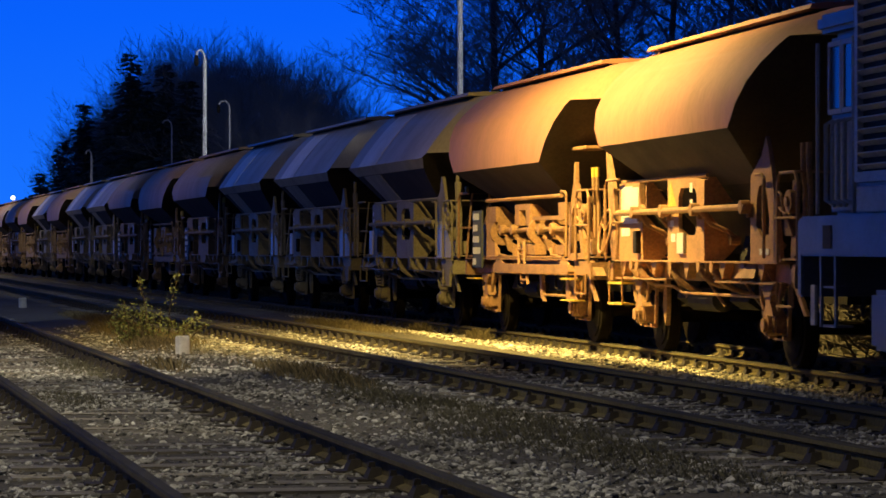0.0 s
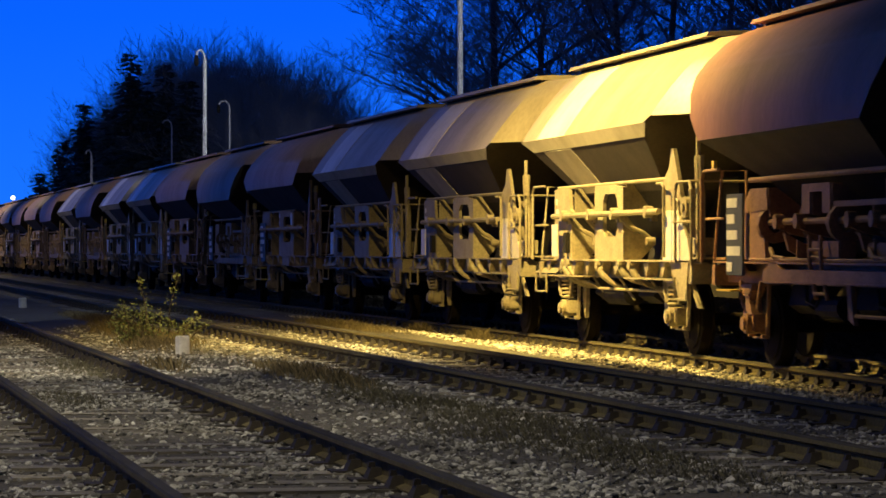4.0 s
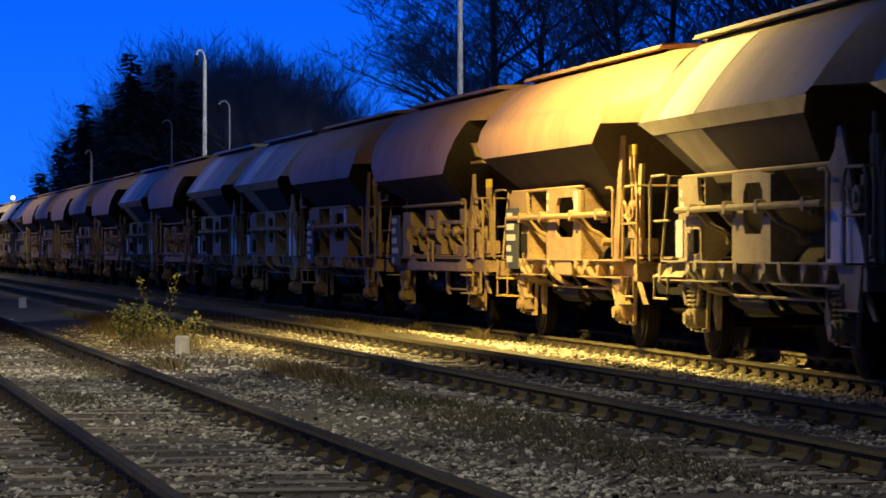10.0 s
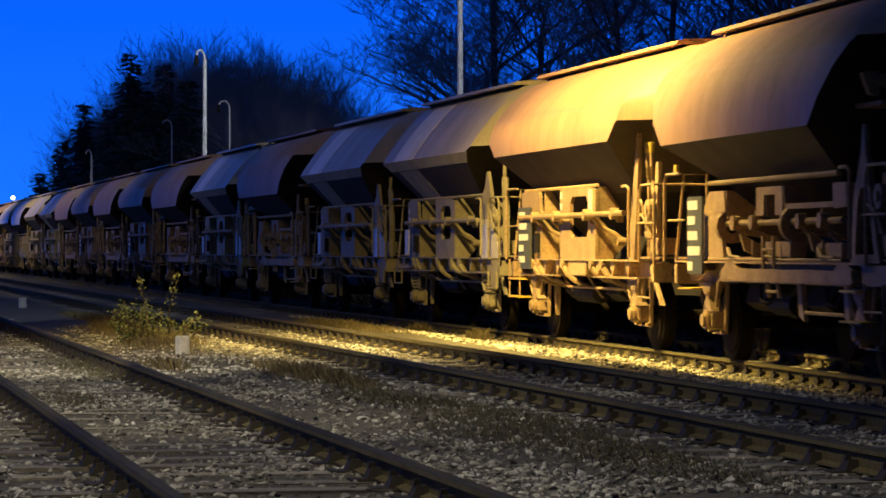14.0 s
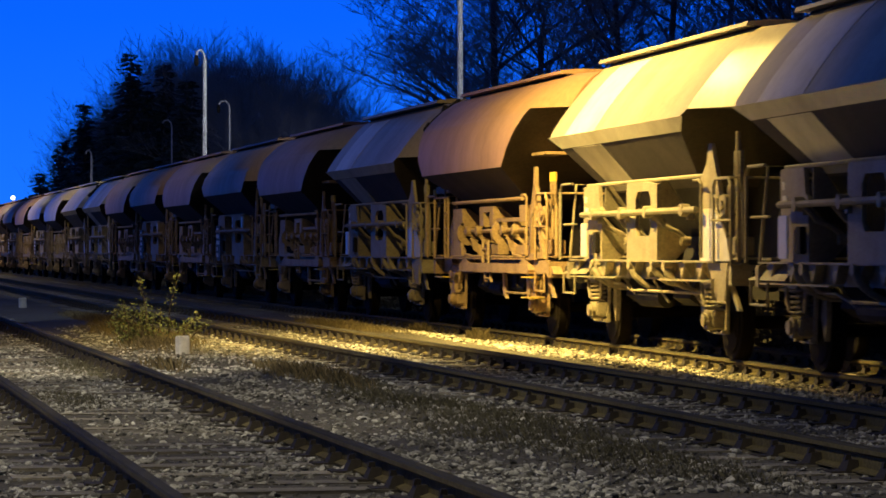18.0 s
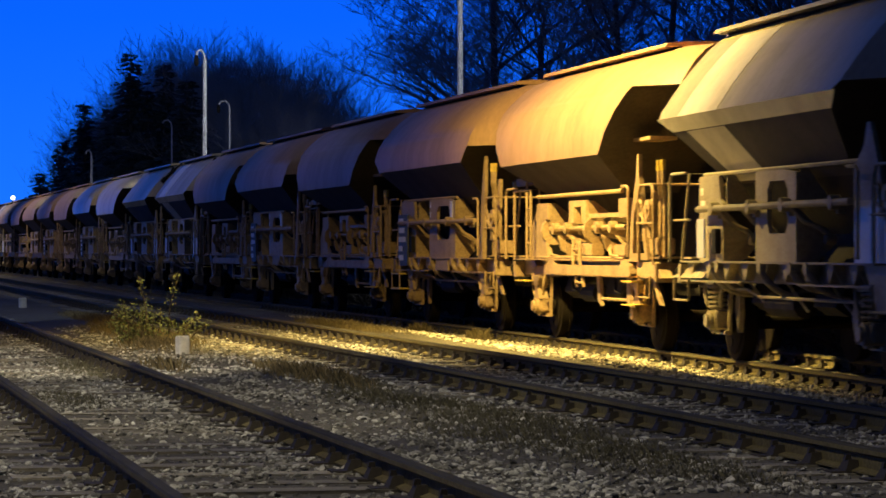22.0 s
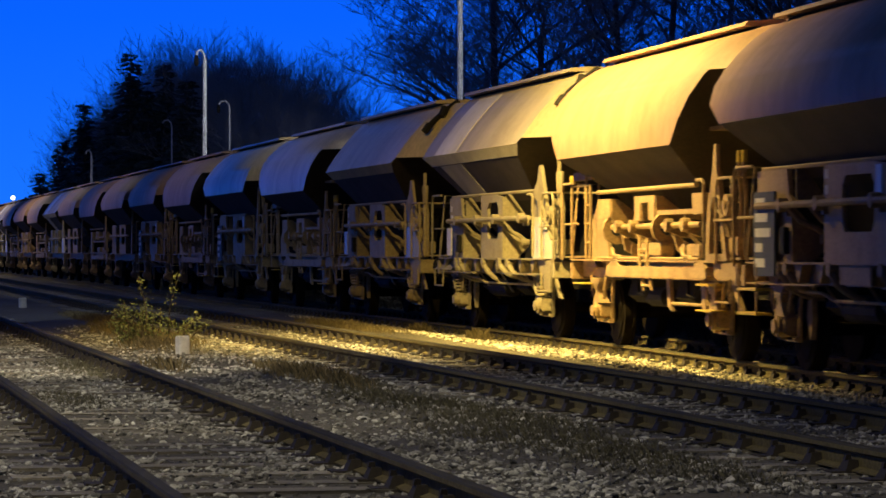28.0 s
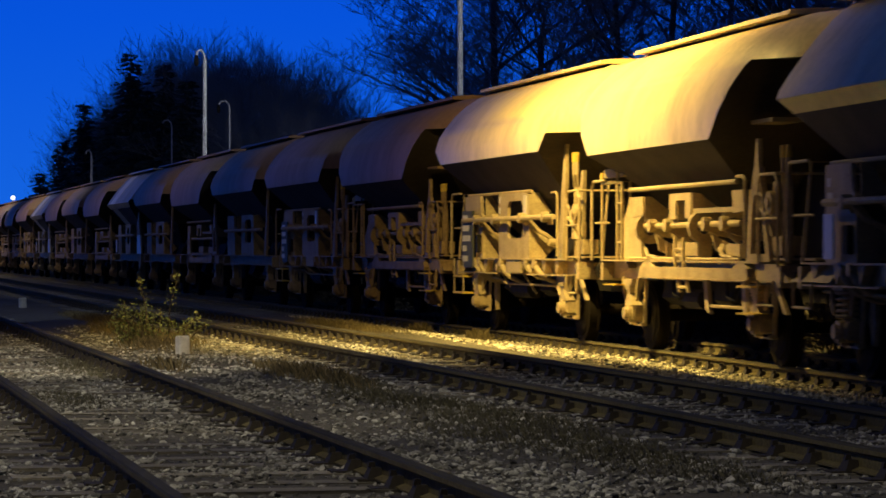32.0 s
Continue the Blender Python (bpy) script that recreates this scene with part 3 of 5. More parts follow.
def plate_side(wagon, steel, simple, kind):
    """Upright plates with openings, the rod before them, claws and gussets under the shelf."""
    x0, x1 = -1.17, -1.12
    far = {"tall": (2.2, 3.5), "plate": (1.85, 3.25), "flat": (1.75, 2.85)}[kind]
    mid = {"tall": (-0.85, 0.9), "plate": (-1.5, 0.65), "flat": (-1.25, 0.35)}[kind]
    f0, f1 = far
    part("end_plate", slab(B(), [(f0, 1.212), (f1, 1.212), (f1, 2.24), (f0 + 0.2, 2.24), (f0 + 0.12, 1.95), (f0 + 0.02, 1.9)], x0, x1), steel, wagon)
    m0, m1 = mid
    w = m1 - m0
    ring = [(m0 + 0.1, 1.212), (m1 - 0.3, 1.212), (m1, 1.212), (m1, 2.24), (m1 - 0.2, 2.24), (m0 + 0.5, 2.24), (m0, 2.2), (m0, 1.212)]
    h0, h1 = m0 + 0.2 * w, m1 - 0.3 * w
    hole = [(h0 + 0.08, 1.53), (h1 - 0.08, 1.53), (h1, 1.63), (h1, 2.02), (h1 - 0.12, 2.12), (h0 + 0.12, 2.12), (h0, 2.02), (h0, 1.63)]
    part("middle_plate", slab(B(), ring, x0, x1, hole), steel, wagon)
    for y in (f0 + 0.03, m0 + 0.03):
        part("upper_web", web(B(), [(-1.12, 1.86), (-0.80, 1.93), (-1.02, 2.24), (-1.12, 2.24)], y), steel, wagon)
        part("lower_web", web(B(), [(-1.12, 1.212), (-0.92, 1.212), (-0.74, 1.40), (-1.12, 1.80)], y), steel, wagon)
    if kind == "tall":
        ring = [(-2.85, 1.212), (-2.87, 2.2), (-3.3, 2.42), (-3.48, 2.64), (-3.58, 2.5), (-3.85, 1.9), (-4.05, 1.212), (-3.4, 1.212)]
        hole = [(-3.1, 1.62), (-3.12, 1.95), (-3.22, 2.08), (-3.4, 2.1), (-3.5, 2.0), (-3.62, 1.7), (-3.6, 1.52), (-3.3, 1.5)]
        part("end_plate", slab(B(), ring, x0, x1, hole), steel, wagon)
        part("lower_web", web(B(), [(-1.12, 1.212), (-0.9, 1.212), (-0.75, 1.4), (-1.12, 1.75)], -2.9), steel, wagon)
    elif kind == "flat":
        part("end_plate", slab(B(), [(-3.3, 1.85), (-3.3, 2.2), (-3.62, 2.4), (-3.72, 2.64), (-3.82, 2.64), (-4.3, 1.85)], x0, x1), steel, wagon)
        part("end_plate", slab(B(), [(-3.32, 1.212), (-3.3, 1.85), (-4.3, 1.85), (-4.62, 1.212)], x0, x1), BAND, wagon, "pale painted lower end plate")
        part("end_foot", slab(B(), [(-3.6, 1.19), (-4.5, 1.19), (-4.35, 0.72), (-4.05, 0.72)], x0 + 0.01, x1), steel, wagon)
        part("pale_plate", box(B(), -1.30, -1.28, 2.15, 2.5, 1.25, 1.72, bev=0.005), BAND, wagon, "white painted plate")
    rod = tube(B(), [(-1.27, f1 - 0.3, 1.84), (-1.27, -3.0 if kind == "tall" else -3.5, 1.84)], 0.04, 8)
    part("opening_rod", rod, steel, wagon)
    for y in ((f0 + 0.1, m1 - 0.1, m0 + 0.15, -2.9) if not simple else ()):
        br = B()
        disc(br, -1.31, -1.20, y, 1.84, 0.08, 12)
        box(br, -1.22, -1.14, y - 0.045, y + 0.045, 1.72, 1.88)
        part("rod_bracket", br, steel, wagon)
    if not simple:
        # arms that reach inwards from the rod to the flaps
        for y in (f0 - 0.1, m1 + 0.25, m0 - 0.1):
            part("opening_arm", tube(B(), [(-1.26, y, 1.83), (-1.12, y - 0.04, 1.66), (-0.94, y - 0.08, 1.58), (-0.8, y - 0.1, 1.46)], 0.032, 6), steel, wagon)
            part("arm_knob", disc(B(), -0.9, -0.78, y - 0.1, 1.46, 0.06, 10), steel, wagon)
        part("top_rail", tube(B(), [(-1.13, f1 - 0.1, 2.26), (-1.13, -3.5 if kind == "flat" else m0, 2.26)], 0.026, 6), steel, wagon)
        for y, k in ((f0 + 0.40, 0.46), (f0 + 0.08, 0.40), (m1 - 0.35, 0.46), (m0 + 0.05, 0.34), (m0 - 0.55, 0.42)):
            part("claw", tusk(B(), y, k, 0.042), steel, wagon)
        for k in range(9):
            y = 3.4 - k * 0.82
            tooth = slab(B(), [(y, 1.185), (y - 0.30, 1.185), (y - 0.15, 0.985)], -1.175, -1.06)
            part("shelf_tooth", tooth, steel, wagon)
        # pipes, cranks and a box in the shade under the shelf
        part("brake_pipe", tube(B(), [(-1.02, 3.4, 0.9), (-1.02, 1.2, 0.88), (-1.0, 0.8, 0.8), (-1.0, -3.2, 0.8)], 0.02, 6), steel, wagon)
        part("brake_shoe_hanger", slab(B(), [(2.0, 0.95), (2.12, 0.95), (2.2, 0.6), (2.05, 0.35), (1.98, 0.6)], -0.9, -0.84), steel, wagon)
        part("brake_shoe_hanger", slab(B(), [(-2.6, 0.95), (-2.48, 0.95), (-2.4, 0.6), (-2.55, 0.35), (-2.62, 0.6)], -0.9, -0.84), steel, wagon)
        part("air_tank", tube(B(), [(-0.78, 0.9, 0.72), (-0.78, 0.85, 0.72), (-0.78, -0.35, 0.72), (-0.78, -0.4, 0.72)], [0.06, 0.15, 0.15, 0.06], 14), DARK, wagon)
        for y in (3.25, 2.0, 0.3, -1.1, -2.6, -3.4):
            part("gusset", web(B(), [(-1.19, 1.19), (-1.04, 1.19), (-1.04, 0.99), (-1.08, 0.99)], y, 0.02), steel, wagon)
        for y in (1.2, -0.35, -2.0):
            part("brake_rod", tube(B(), [(-1.0, y, 0.98), (-0.9, y - 0.1, 0.8), (-0.86, y - 0.35, 0.66)], 0.018, 5), steel, wagon)
        if kind == "flat":
            part("shelf_gusset", raw_plate([(-1.2, 4.1, 1.0), (-1.2, 2.6, 1.0), (-1.06, 2.6, 1.19), (-1.06, 3.2, 1.19)], 0.012), steel, wagon)
        elif kind == "tall":
            part("hood_bracket", raw_plate([(-1.24, -2.4, 1.02), (-1.24, -3.2, 1.02), (-1.14, -3.0, 1.19), (-1.14, -2.7, 1.2)], 0.012), steel, wagon)
            part("stencil_box", box(B(), -1.21, -1.17, 0.0, 0.32, 1.3, 1.56, bev=0.006), BAND, wagon, "pale box with a dark mark")
        else:
            part("lower_board", box(B(), -1.2, -1.17, -1.05, 0.0, 0.98, 1.19, bev=0.005), steel, wagon)
        part("small_box", box(B(), -1.24, -1.17, f0 + 0.1, f0 + 0.28, 1.30, 1.60, bev=0.01), DARK, wagon)
    part("lower_flange", box(B(), -1.20, -0.94, 0.9, 3.6, 0.955, 0.975), steel, wagon)
    part("lower_flange", box(B(), -1.20, -0.94, -3.9, -1.4, 0.955, 0.975), steel, wagon)


def lever_side(wagon, steel, simple, half, tubed):
    """Deep beam, two shafts with cranked levers, brackets and a rail under the slope."""
    beam = B()
    slab(beam, [(-3.7, 1.0), (1.3, 1.0), (1.36, 1.03), (1.32, 1.13), (-3.66, 1.13), (-3.72, 1.03)], -1.24, -1.05)
    part("lower_beam", beam, steel, wagon)
    part("beam_lip", box(B(), -1.26, -1.04, -3.72, 1.38, 0.982, 0.998), steel, wagon)
    for y in (1.0, -3.35):
        part("beam_gusset", slab(B(), [(y - 0.32, 1.13), (y + 0.32, 1.13), (y + 0.1, 1.22), (y - 0.08, 1.22)], -1.22, -1.10), steel, wagon)
    part("slope_rail", tube(B(), [(-1.17, 2.1, 2.15), (-1.17, -3.05, 2.15)], 0.032, 8), steel, wagon)
    part("lever_shaft", tube(B(), [(-1.1, 1.9, 1.66), (-1.1, -3.0, 1.66)], 0.038, 8), steel, wagon)
    part("bottom_rail", tube(B(), [(-1.18, 2.1, 1.235), (-1.18, -3.2, 1.235)], 0.02, 6), steel, wagon)
    part("end_plate", slab(B(), [(1.45, 1.212), (2.15, 1.212), (2.15, 2.03), (1.7, 2.03)], -1.17, -1.12), steel, wagon)
    part("end_plate", slab(B(), [(2.2, 1.212), (3.15, 0.98), (3.15, 1.6), (2.6, 2.03), (2.2, 2.03)], -1.05, -1.0), steel, wagon)
    fin = [(-1.16, 2.05), (-1.06, 2.05), (-0.70, 1.78), (-0.70, 1.66), (-1.0, 1.74), (-1.14, 1.72)]
    for y0, y1 in ((2.1, 1.42), (-2.85, -3.3)):
        bm = slab(B(), [(y0, 2.05), (y1, 2.05), (y1 - 0.04, 1.80), (y0 - 0.04, 1.78)], -1.175, -1.125)
        part("bracket", web(bm, fin, y1, 0.04), steel, wagon)
    # an arch over the middle shaft bearing
    bm = slab(B(), [(0.05, 1.74), (0.05, 2.06), (-0.98, 2.06), (-0.98, 1.74), (-0.70, 1.74), (-0.70, 1.97), (-0.25, 1.97), (-0.25, 1.74)], -1.17, -1.12)
    web(bm, fin, -0.25, 0.03)
    part("arch_bracket", web(bm, fin, -0.98, 0.04), steel, wagon)
    part("cross_plate", box(B(), -1.14, -1.11, -0.98, -2.9, 1.80, 1.86), steel, wagon)
    for y in (0.25, -0.95, -2.3):
        part("cross_plate", web(B(), [(-1.13, 1.80), (-0.70, 1.84), (-0.70, 1.70), (-1.13, 1.74)], y, 0.03), steel, wagon)
    part("lower_box", box(B(), -1.14, -0.95, -1.2, -0.2, 1.26, 1.44, bev=0.015), steel, wagon)
    part("lower_box", box(B(), -1.12, -0.95, -3.0, -2.1, 1.26, 1.42, bev=0.015), steel, wagon)
    # pointed end frame and the box under it
    ring = [(-3.5, 1.212), (-3.62, 1.9), (-3.82, 2.3), (-4.02, 2.3), (-4.15, 1.95), (-4.45, 1.212)]
    hole = [(-3.66, 1.3), (-3.74, 1.85), (-3.86, 1.98), (-3.98, 1.98), (-4.06, 1.85), (-4.28, 1.3)]
    part("end_frame", slab(B(), ring, -1.19, -1.13, hole), steel, wagon)
    part("frame_tip", slab(B(), [(-3.84, 2.3), (-3.9, 2.62), (-3.97, 2.62), (-4.0, 2.3)], -1.19, -1.14), steel, wagon)
    part("end_box", slab(B(), [(-3.8, 1.19), (-4.75, 1.19), (-5.1, 0.98), (-3.85, 0.98)], -1.17, -1.02), steel, wagon)
    if simple:
        return
    for y in (1.62, -1.05):
        part("crank_disc", crescent(B(), -1.03, y, 1.63, 0.21, 0.5, 0.10), steel, wagon)
    for y in (1.05, 0.25, -1.6, -2.4):
        bl = web(B(), [(-1.17, 1.74), (-0.98, 1.70), (-0.78, 1.60), (-0.60, 1.44), (-0.80, 1.48), (-1.0, 1.52), (-1.15, 1.58)], y, 0.09)
        disc(bl, -1.2, -1.1, y - 0.04, 1.66, 0.085, 12)
        part("crank_lever", bl, steel, wagon)
        part("crank_link", tube(B(), [(-1.14, y - 0.2, 1.54), (-1.0, y - 0.3, 1.38), (-0.8, y - 0.38, 1.26)], 0.024, 6), steel, wagon)
    for y in (0.7, -2.0):
        hk = web(B(), [(-1.19, 1.52), (-1.08, 1.48), (-1.0, 1.38), (-0.84, 1.34), (-0.70, 1.42), (-0.66, 1.36), (-0.76, 1.26), (-0.98, 1.26), (-1.14, 1.34)], y, 0.07)
        part("hook_lever", hk, steel, wagon)
        part("lower_web", web(B(), [(-1.14, 1.24), (-0.84, 1.24), (-0.72, 1.34), (-1.06, 1.42), (-1.14, 1.46)], y - 0.35, 0.03), steel, wagon)
    part("beam_gusset", slab(B(), [(2.2, 1.10), (2.85, 1.10), (2.6, 1.24), (2.5, 1.24)], -1.16, -1.06), steel, wagon)
    if tubed:
        part("end_tube", tube(B(), [(-1.12, -half - 0.85, 3.06), (1.1, -half - 0.85, 3.06)], 0.075, 10), steel, wagon)
        part("tube_bracket", web(B(), [(-1.22, 3.14), (-1.06, 3.16), (-1.04, 2.9), (-1.14, 2.92)], -half - 0.78, 0.12), steel, wagon)
    part("end_step_plate", box(B(), -1.12, -0.74, -4.3, -3.45, 2.80, 2.85, bev=0.008), steel, wagon)
    hg = B()
    for y in (-0.35, -0.75):
        tube(hg, [(-1.2, y, 1.5), (-1.23, y - 0.1, 1.2), (-1.2, y - 0.25, 0.82)], 0.024, 6)
    for z in (1.35, 1.0, 0.88):
        tube(hg, [(-1.22, -0.38 - (1.5 - z) * 0.3, z), (-1.22, -0.78 - (1.5 - z) * 0.3, z)], 0.018, 6)
    part("hand_lever", hg, steel, wagon)
    for y in (1.3, -0.2, -2.3):
        part("claw", tube(B(), [(-1.16, y, 1.36), (-1.2, y - 0.25, 1.27), (-1.16, y - 0.55, 1.25)], 0.026, 6), steel, wagon)
    for y in (-1.35, -3.0):
        part("hanger", slab(B(), [(y - 0.12, 0.98), (y + 0.02, 0.98), (y - 0.05, 0.62), (y - 0.25, 0.56), (y - 0.2, 0.66)], -1.1, -1.05), steel, wagon)
    part("brake_beam", tube(B(), [(-1.07, -1.5, 0.66), (-1.07, -2.95, 0.66)], 0.022, 6), steel, wagon)
    for y in (0.1, -2.4):
        part("hose", tube(B(), [(-1.1, y, 0.95), (-1.13, y - 0.12, 0.78), (-1.08, y - 0.3, 0.74), (-1.05, y - 0.45, 0.9)], 0.02, 6), DARK, wagon)
    part("brake_cylinder", tube(B(), [(-0.85, 0.2, 0.72), (-0.85, -0.6, 0.72)], 0.13, 12), DARK, wagon)


def end_rails(wagon, steel, kind, simple, board):
    """Posts, hand rails, steps and boards at both ends."""
    if kind == "plate":
        post = B()
        slab(post, [(-3.45, 1.2), (-3.75, 1.2), (-3.95, 2.3), (-3.98, 2.9), (-3.9, 2.9), (-3.7, 2.2)], -1.2, -1.15)
        part("corner_post", post, steel, wagon)
    if simple:
        return
    if kind == "plate":
        part("corner_post", slab(B(), [(-4.2, 1.2), (-4.5, 1.2), (-4.62, 2.5), (-4.5, 2.5)], -1.1, -1.05), steel, wagon)
    if kind == "tall":
        part("corner_post", slab(B(), [(4.05, 1.2), (3.75, 1.2), (3.9, 2.2), (4.3, 2.75), (4.38, 2.75)], -1.15, -1.1), steel, wagon)
    # far end rails
    part("hand_rail", tube(B(), [(-1.25, 4.0, 1.2), (-1.25, 4.0, 2.2), (-1.25, 3.9, 2.3), (-1.25, 3.2, 2.3)], 0.022, 6), steel, wagon)
    part("cross_rail", tube(B(), [(-1.2, 3.2, 1.72), (-1.2, 4.0, 1.72)], 0.016, 6), steel, wagon)
    part("hand_rail", tube(B(), [(-1.2, 3.6, 1.2), (-1.1, 3.6, 2.3), (-0.8, 3.6, 2.3), (-0.8, 3.6, 1.2)], 0.018, 6), steel, wagon)
    # near end rails
    part("hand_rail", tube(B(), [(-1.26, -3.7, 1.25), (-1.26, -3.7, 2.15), (-1.26, -3.6, 2.2), (-1.26, -3.35, 2.2)], 0.02, 6), steel, wagon)
    part("hand_rail", tube(B(), [(-1.22, -4.1, 1.2), (-1.22, -4.1, 2.1), (-1.22, -4.2, 2.2), (-1.22, -4.75, 2.2), (-1.22, -4.85, 2.1), (-1.22, -4.85, 1.15)], 0.02, 6), steel, wagon)
    part("cross_rail", tube(B(), [(-1.22, -4.0, 1.7), (-1.22, -4.85, 1.7)], 0.015, 6), steel, wagon)
    part("cross_rail", tube(B(), [(-1.22, -4.8, 2.2), (-0.6, -4.8, 2.2), (0.2, -4.8, 2.2)], 0.016, 6), steel, wagon)
    part("lever_box", box(B(), -1.16, -1.0, -4.45, -4.15, 1.5, 1.75, bev=0.01), steel, wagon)
    part("brake_handle", tube(B(), [(-1.2, -4.3, 1.7), (-1.22, -4.25, 1.95), (-1.2, -4.05, 2.02)], 0.018, 6), steel, wagon)
    part("platform", box(B(), -1.15, 1.15, 3.3, 3.85, 1.23, 1.255), steel, wagon)
    part("platform", box(B(), -1.15, 1.15, -4.9, -3.9, 1.23, 1.255), steel, wagon)
    # brake gear clustered on the near end platform
    vb = box(B(), -1.14, -0.9, -4.75, -4.35, 1.28, 1.5, bev=0.012)
    part("valve_box", vb, steel, wagon)
    part("valve_disc", disc(disc(B(), -1.2, -1.12, -4.42, 1.88, 0.13, 16), -1.23, -1.2, -4.42, 1.88, 0.06, 10), steel, wagon)
    part("valve_post", slab(B(), [(-4.2, 1.25), (-4.34, 1.25), (-4.40, 2.12), (-4.28, 2.12)], -1.1, -1.04), steel, wagon)
    part("brake_lever", tube(B(), [(-1.16, -4.5, 1.5), (-1.2, -4.36, 1.74), (-1.2, -4.1, 1.82)], 0.022, 6), steel, wagon)
    part("diagonal_strut", slab(B(), [(-3.95, 1.2), (-4.07, 1.2), (-4.75, 0.62), (-4.63, 0.62)], -1.08, -1.04), steel, wagon)
    y0, rise = (-4.02, 0.25) if kind == "plate" else (-4.62, 0.0)
    for y in (y0, y0 - 0.2):
        pipe = tube(B(), [(-1.06, y, 1.25), (-1.06, y, 2.02 + rise), (-1.1, y - 0.06, 2.2 + rise), (-1.1, y - 0.06, 2.5 + rise)], 0.03, 7)
        pipe = part("vent_pipe", pipe, steel, wagon)
        part("pipe_tip", tube(B(), [(-1.1, y - 0.06, 2.38 + rise), (-1.1, y - 0.06, 2.52 + rise)], 0.036, 8), YELLOW if kind in ("lever", "plate") else steel, pipe, "yellow painted pipe tip" if kind in ("lever", "plate") else "")
    st = tube(B(), [(-1.2, -4.0, 1.0), (-1.2, -4.0, 0.72), (-1.2, -4.6, 0.72), (-1.2, -4.6, 1.0)], 0.016, 6)
    part("foot_loop", st, steel, wagon)
    part("air_hose", tube(B(), [(-0.5, -4.9, 1.0), (-0.55, -5.1, 0.8), (-0.6, -5.25, 0.62), (-0.6, -5.4, 0.7)], 0.025, 6), DARK, wagon)
    part("red_mark", box(B(), -1.19, -1.175, -4.75, -4.68, 1.42, 1.5), RED, wagon, "small red mark")
    if kind in ("plate", "tall"):
        for z in (0.62, 0.90):
            st = B()
            box(st, -1.28, -1.08, 2.95, 3.75, z - 0.018, z + 0.012)
            part("step", st, YELLOW, wagon, "yellow painted foot step")
        for y in (2.98, 3.72):
            part("step_strap", tube(B(), [(-1.26, y, 1.2), (-1.26, y, 0.6)], 0.014, 5), steel, wagon)
    if kind == "tall":
        ring = tube(B(), [(-1.28 + 0.06 * math.sin(a * 0.5236), 3.9 + 0.3 * math.cos(a * 0.5236), 1.6 + 0.3 * math.sin(a * 0.5236)) for a in range(13)], 0.018, 6)
        for a in (0.4, 2.5, 4.6):
            tube(ring, [(-1.28, 3.9, 1.6), (-1.28 + 0.06 * math.sin(a), 3.9 + 0.3 * math.cos(a), 1.6 + 0.3 * math.sin(a))], 0.012, 5)
        part("brake_wheel", ring, steel, wagon)
    if kind == "plate":
        bd = part("notice_board", box(B(), -1.26, -1.23, 2.25, 3.1, 1.05, 2.0, bev=0.006), BOARD, wagon, "dark green notice board with white lettering")
        bars(bd, -1.264, 3.02, 1.93, (4, 5, 6, 3, 4), 0.10)
        bars(wagon, -1.174, 0.6, 2.2, (1, 1, 1), 0.10)
        part("pale_plate", box(B(), -1.185, -1.172, -1.35, -1.15, 1.85, 2.2), BAND, wagon)
    elif kind == "lever":
        if board:
            bd = part("notice_board", box(B(), -1.24, -1.21, 2.2, 2.9, 1.05, 2.0, bev=0.006), BOARD, wagon, "grey-green notice board with white lettering")
            bars(bd, -1.244, 2.86, 1.95, (4, 3, 4, 5, 2), 0.11)
        else:
            # an open doorway framed by rails, with short rungs
            part("doorway_rail", tube(B(), [(-1.22, 3.5, 1.2), (-1.22, 3.5, 2.26), (-1.22, 2.35, 2.26), (-1.22, 2.35, 1.2)], 0.024, 6), steel, wagon)
            part("doorway_rail", tube(B(), [(-1.22, 2.62, 1.2), (-1.22, 2.62, 2.55)], 0.02, 6), steel, wagon)
            for z in (1.45, 1.72, 1.98):
                part("rung", tube(B(), [(-1.22, 2.35, z), (-1.22, 2.62, z)], 0.016, 6), steel, wagon)
            part("lintel", box(B(), -1.2, -1.1, 2.4, 3.5, 2.34, 2.46, bev=0.01), steel, wagon)
        part("step", box(B(), -1.28, -1.08, -4.1, -3.4, 0.60, 0.62), YELLOW, wagon, "yellow painted foot step")
        part("step", box(B(), -1.28, -1.08, -3.95, -3.4, 0.91, 0.935), YELLOW, wagon, "yellow painted foot step")
        part("step", box(B(), -1.28, -1.08, 2.6, 3.2, 0.86, 0.88), YELLOW, wagon, "yellow painted foot step")
        part("yellow_tip", box(B(), -1.2, -1.16, 3.62, 3.72, 2.3, 2.42), YELLOW, wagon, "yellow painted post tip")
    elif kind == "tall":
        bars(wagon, -1.174, 3.35, 2.2, (5, 4, 5, 4), 0.11)
        part("pale_plate", box(B(), -1.18, -1.172, 2.4, 3.35, 1.7, 2.18), BAND, wagon, "white painted placard")
        part("yellow_sign", slab(B(), [(0.45, 1.9), (0.85, 1.9), (0.75, 2.22)], -1.176, -1.172), YELLOW, wagon, "narrow yellow warning mark")
        bars(wagon, -1.174, 0.75, 1.72, (2,), 0.08)
        bars(wagon, -1.174, 0.7, 1.55, (2,), 0.1)
        bars(wagon, -1.174, -0.2, 2.18, (1, 1), 0.12)
        bars(wagon, -1.174, -3.25, 1.36, (5,), 0.07)
    else:
        bars(wagon, -1.174, 2.75, 2.1, (1, 2), 0.09)
        part("end_step", tube(B(), [(-1.22, 3.2, 1.0), (-1.22, 3.2, 0.72), (-1.22, 3.9, 0.72), (-1.22, 3.9, 1.0)], 0.018, 6), steel, wagon)
